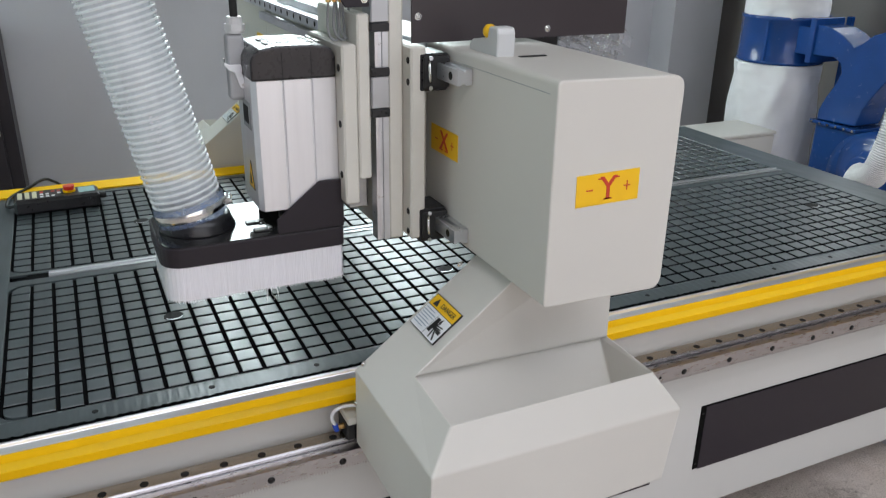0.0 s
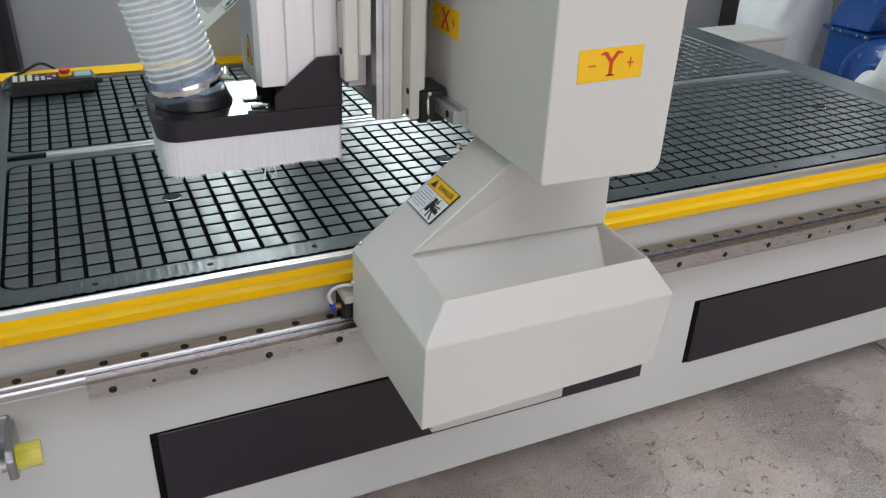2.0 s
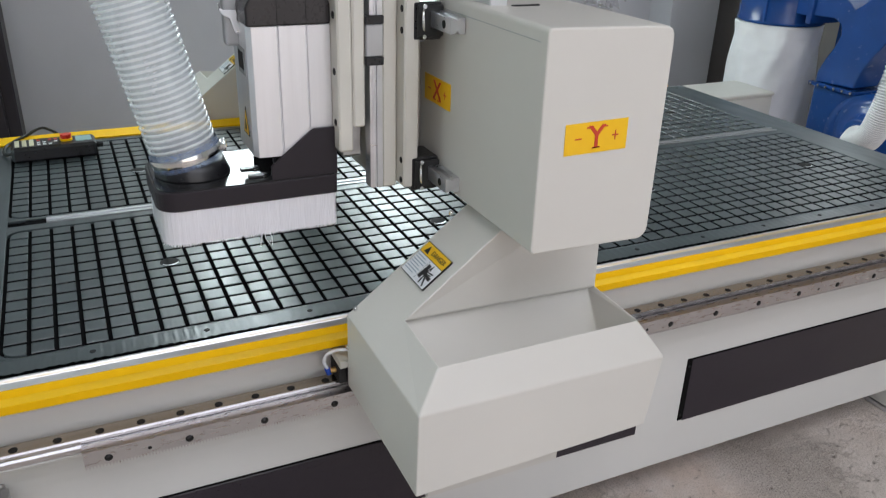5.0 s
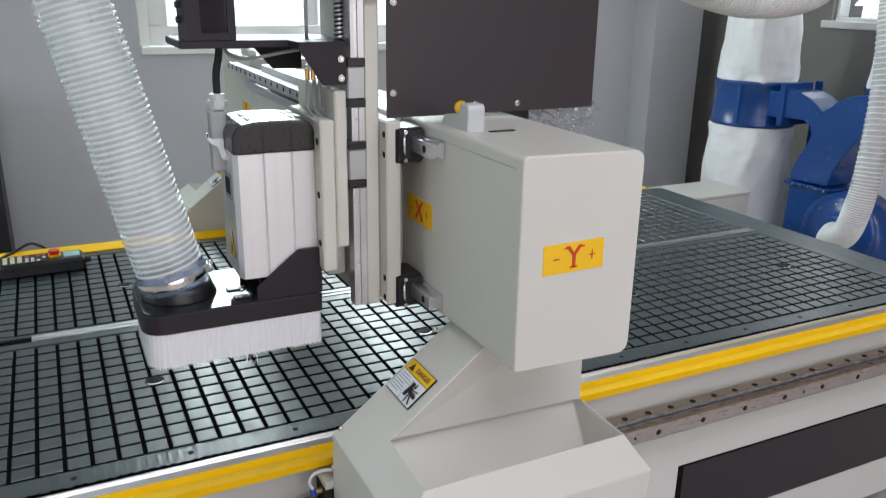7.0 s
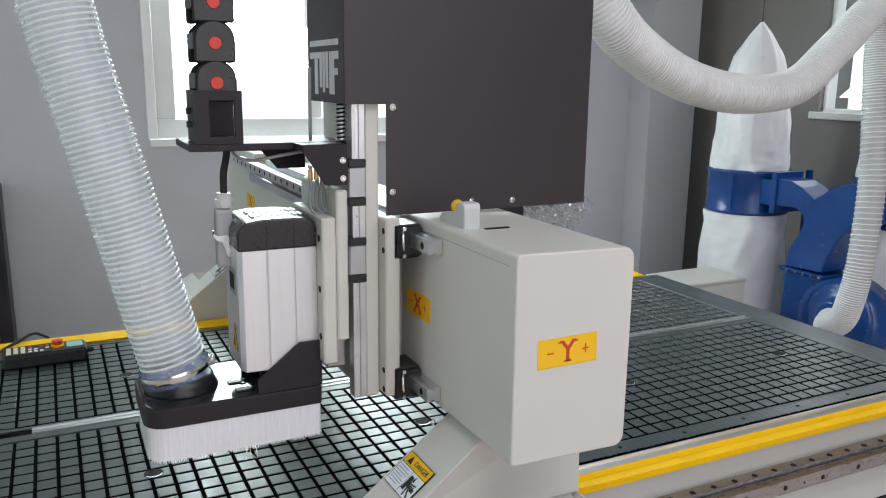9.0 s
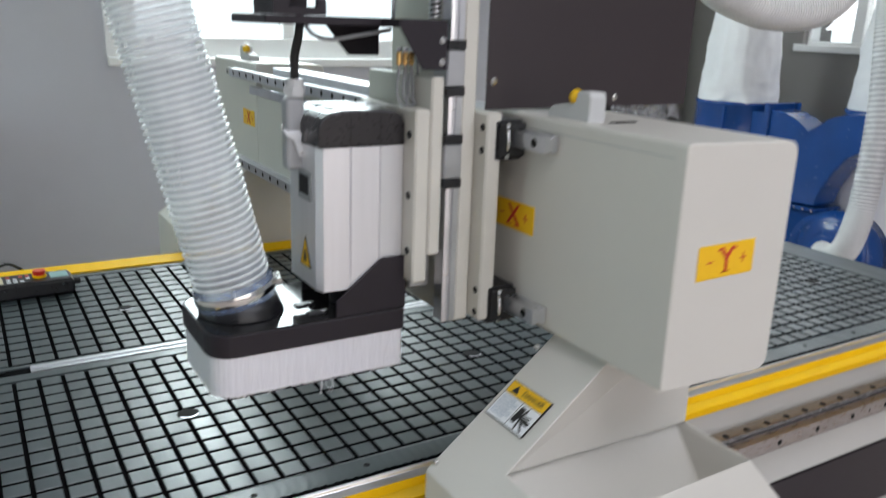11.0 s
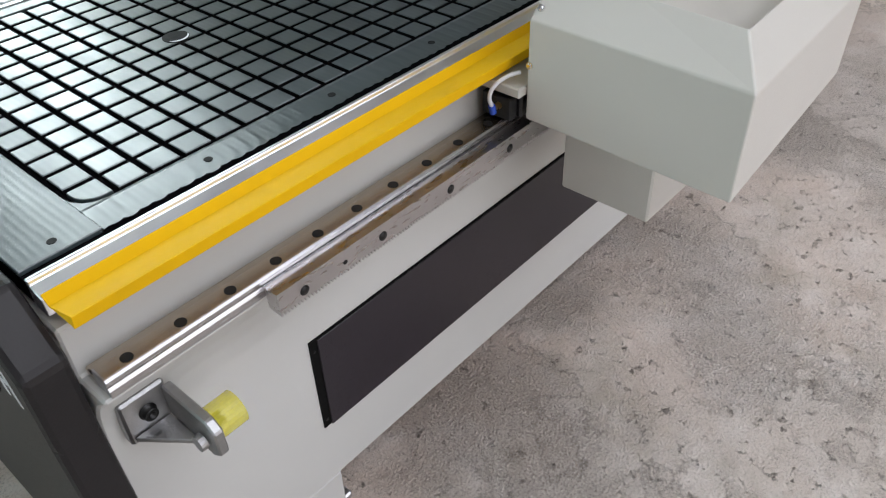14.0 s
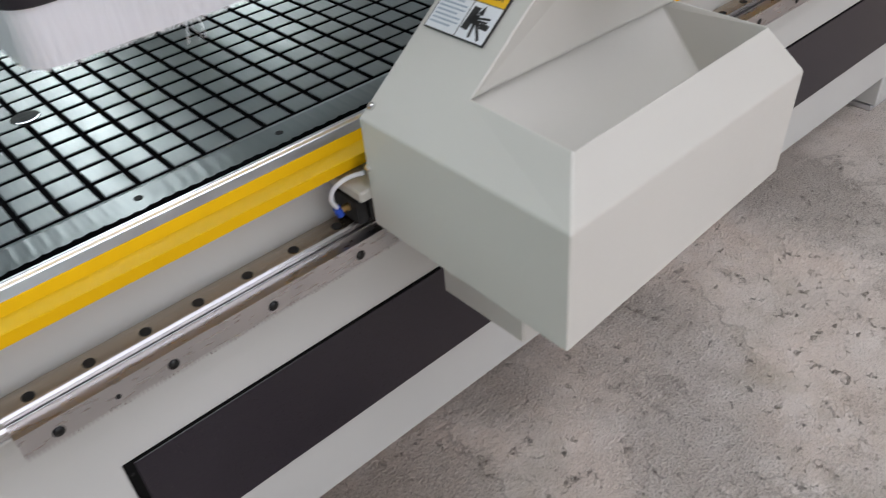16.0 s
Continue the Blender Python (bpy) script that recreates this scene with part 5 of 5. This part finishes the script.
mf = [(1.851, 1.026), (1.648, 1.026), (1.648, 1.058), (1.627, 1.058), (1.627, 1.042), (1.549, 1.037), (1.487, 1.016), (1.435, 0.985), (1.409, 0.964), (1.372, 0.99), (1.32, 1.032), (1.247, 1.058), (1.153, 1.068), (1.049, 1.068), (1.049, 0.906), (1.153, 0.901), (1.205, 0.865), (1.257, 0.792), (1.304, 0.708), (1.325, 0.63), (1.534, 0.62), (1.534, 0.667), (1.508, 0.729), (1.471, 0.792), (1.45, 0.849), (1.466, 0.891), (1.508, 0.912), (1.627, 0.906), (1.627, 0.88), (1.648, 0.88), (1.648, 0.901), (1.851, 0.896)]
man = part("manifold", prismed(mf, "x", 3.23, 3.39, 0.004), BLUE, dc, "blue branching sheet-steel duct")
part("branch_neck", boxed(3.391, 3.52, 1.06, 1.20, 0.915, 1.055, 0.004), BLUE, man)
part("collar_flange", boxed(3.215, 3.405, 1.622, 1.653, 0.868, 1.072, 0.003), BLUE, man)
part("flange", boxed(3.212, 3.408, 1.300, 1.558, 0.603, 0.6195, 0.003), BLUE, man)
for k in range(6):
    part("flange_bolt", cyled((3.213, 1.315 + 0.045 * k, 0.612), (3.205, 1.315 + 0.045 * k, 0.612), 0.006, seg=8), CHROME, man)
b = bmesh.new()
turned(b, [(0.17, -0.09), (0.20, -0.085), (0.205, 0.0), (0.20, 0.085), (0.17, 0.09)], (3.30, 1.215, 0.42), 44, "x")
fan = part("blower", b, BLUE, dc, "round blue blower housing")
part("outlet_neck", boxed(3.235, 3.375, 1.318, 1.540, 0.30, 0.6025, 0.012, 2), BLUE, fan)
b = bmesh.new()
turned(b, [(0.165, 0.0), (0.170, -0.012), (0.140, -0.02), (0.105, -0.030), (0.085, -0.045), (0.078, -0.075), (0.070, -0.075)], (3.214, 1.185, 0.455), 36, "x")
part("inlet_ring", b, BLUE, fan)
part("nameplate", prismed([(1.165, 0.570), (1.230, 0.562), (1.232, 0.576), (1.167, 0.584)], "x", 3.190, 3.203), SIGN_WHITE, fan)
b = bmesh.new()
turned(b, [(0.08, 0.0), (0.085, 0.01), (0.085, 0.045), (0.06, 0.055)], (3.392, 1.215, 0.42), 30, "x")
part("blower_motor", b, BLACK, fan)
part("base_frame", boxed(3.14, 3.42, 1.02, 1.52, 0.05, 0.220, 0.006), BLUE, dc)
for x in (3.17, 3.39):
    for y in (1.06, 1.48):
        part("wheel", cyled((x, y - 0.015, 0.03), (x, y + 0.015, 0.03), 0.03, seg=16), RUBBER, dc)


def duct(nm, pts, r, pitch, label, mat):
    d = thing(nm, pts[0], label, "duct")
    path = smooth_path(pts, 70)
    length = sum((p - q).length for p, q in zip(path, path[1:]))
    part("duct_wall", tube(bmesh.new(), path, r, 28, close=False), mat, d)
    part("duct_rib", tube(bmesh.new(), helix(path, r + 0.0008, length / pitch, 20), 0.0032, 5), DUCT_RIB, d, "spiral rib")
    return d


duct("overhead_duct", [(0.96, 0.62, 2.080), (1.20, 0.56, 1.850), (1.33, 0.54, 1.665), (1.50, 0.61, 1.580), (1.76, 0.71, 1.505), (2.05, 0.77, 1.465), (2.32, 0.80, 1.490), (2.56, 0.86, 1.610), (2.80, 0.92, 1.750), (2.95, 0.96, 1.810)], 0.060, 0.0135, "white ribbed extraction duct sagging overhead", DUCT_WHITE)
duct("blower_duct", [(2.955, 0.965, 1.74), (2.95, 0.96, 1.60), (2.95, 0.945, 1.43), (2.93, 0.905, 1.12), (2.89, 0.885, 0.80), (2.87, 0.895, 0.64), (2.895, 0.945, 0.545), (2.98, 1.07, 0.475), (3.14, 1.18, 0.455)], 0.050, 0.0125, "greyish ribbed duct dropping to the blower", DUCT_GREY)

# ---- things round the room ----
pump = thing("pump_cabinet", (2.78, 1.75, 0.0), "low cream steel pump cabinet behind the table", "cabinet")
part("cabinet_body", boxed(2.58, 2.98, 1.535, 1.78, 0.02, 0.568, 0.006), CREAM, pump)
part("cabinet_lid", boxed(2.575, 2.985, 1.530, 1.785, 0.569, 0.586, 0.008, 2), CREAM, pump)
part("plinth", boxed(2.60, 2.96, 1.56, 1.76, 0.0, 0.0195), BLACK, pump)
cab = thing("metal_locker", (-0.6, 2.80, 0.0), "dark brown-grey steel locker with a lock", "locker")
part("locker_body", boxed(-1.05, -0.185, 2.66, 2.93, 0.03, 1.02, 0.006), BLACK_SHEET, cab)
ld = part("locker_door", boxed(-1.04, -0.235, 2.64, 2.659, 0.05, 1.0, 0.003), BLACK_SHEET, cab)
part("lock_plate", boxed(-0.262, -0.242, 2.630, 2.6395, 0.60, 0.72, 0.002), CHROME, ld)
part("handle", tube(bmesh.new(), smooth_path([(-0.252, 2.632, 0.70), (-0.252, 2.605, 0.69), (-0.252, 2.605, 0.64), (-0.252, 2.632, 0.63)], 12), 0.005, 8), CHROME, ld)
part("locker_foot", boxed(-1.0, -0.23, 2.68, 2.91, 0.0, 0.0295), BLACK, cab)

# ---- raised pads of the vacuum table nearest to the path ----
for x, y, dz in tiles:
    t = new("tile", tile_me)
    t.parent = bed
    t.matrix_parent_inverse = Matrix.Translation(-bed.location)
    t.location = (x, y, dz)
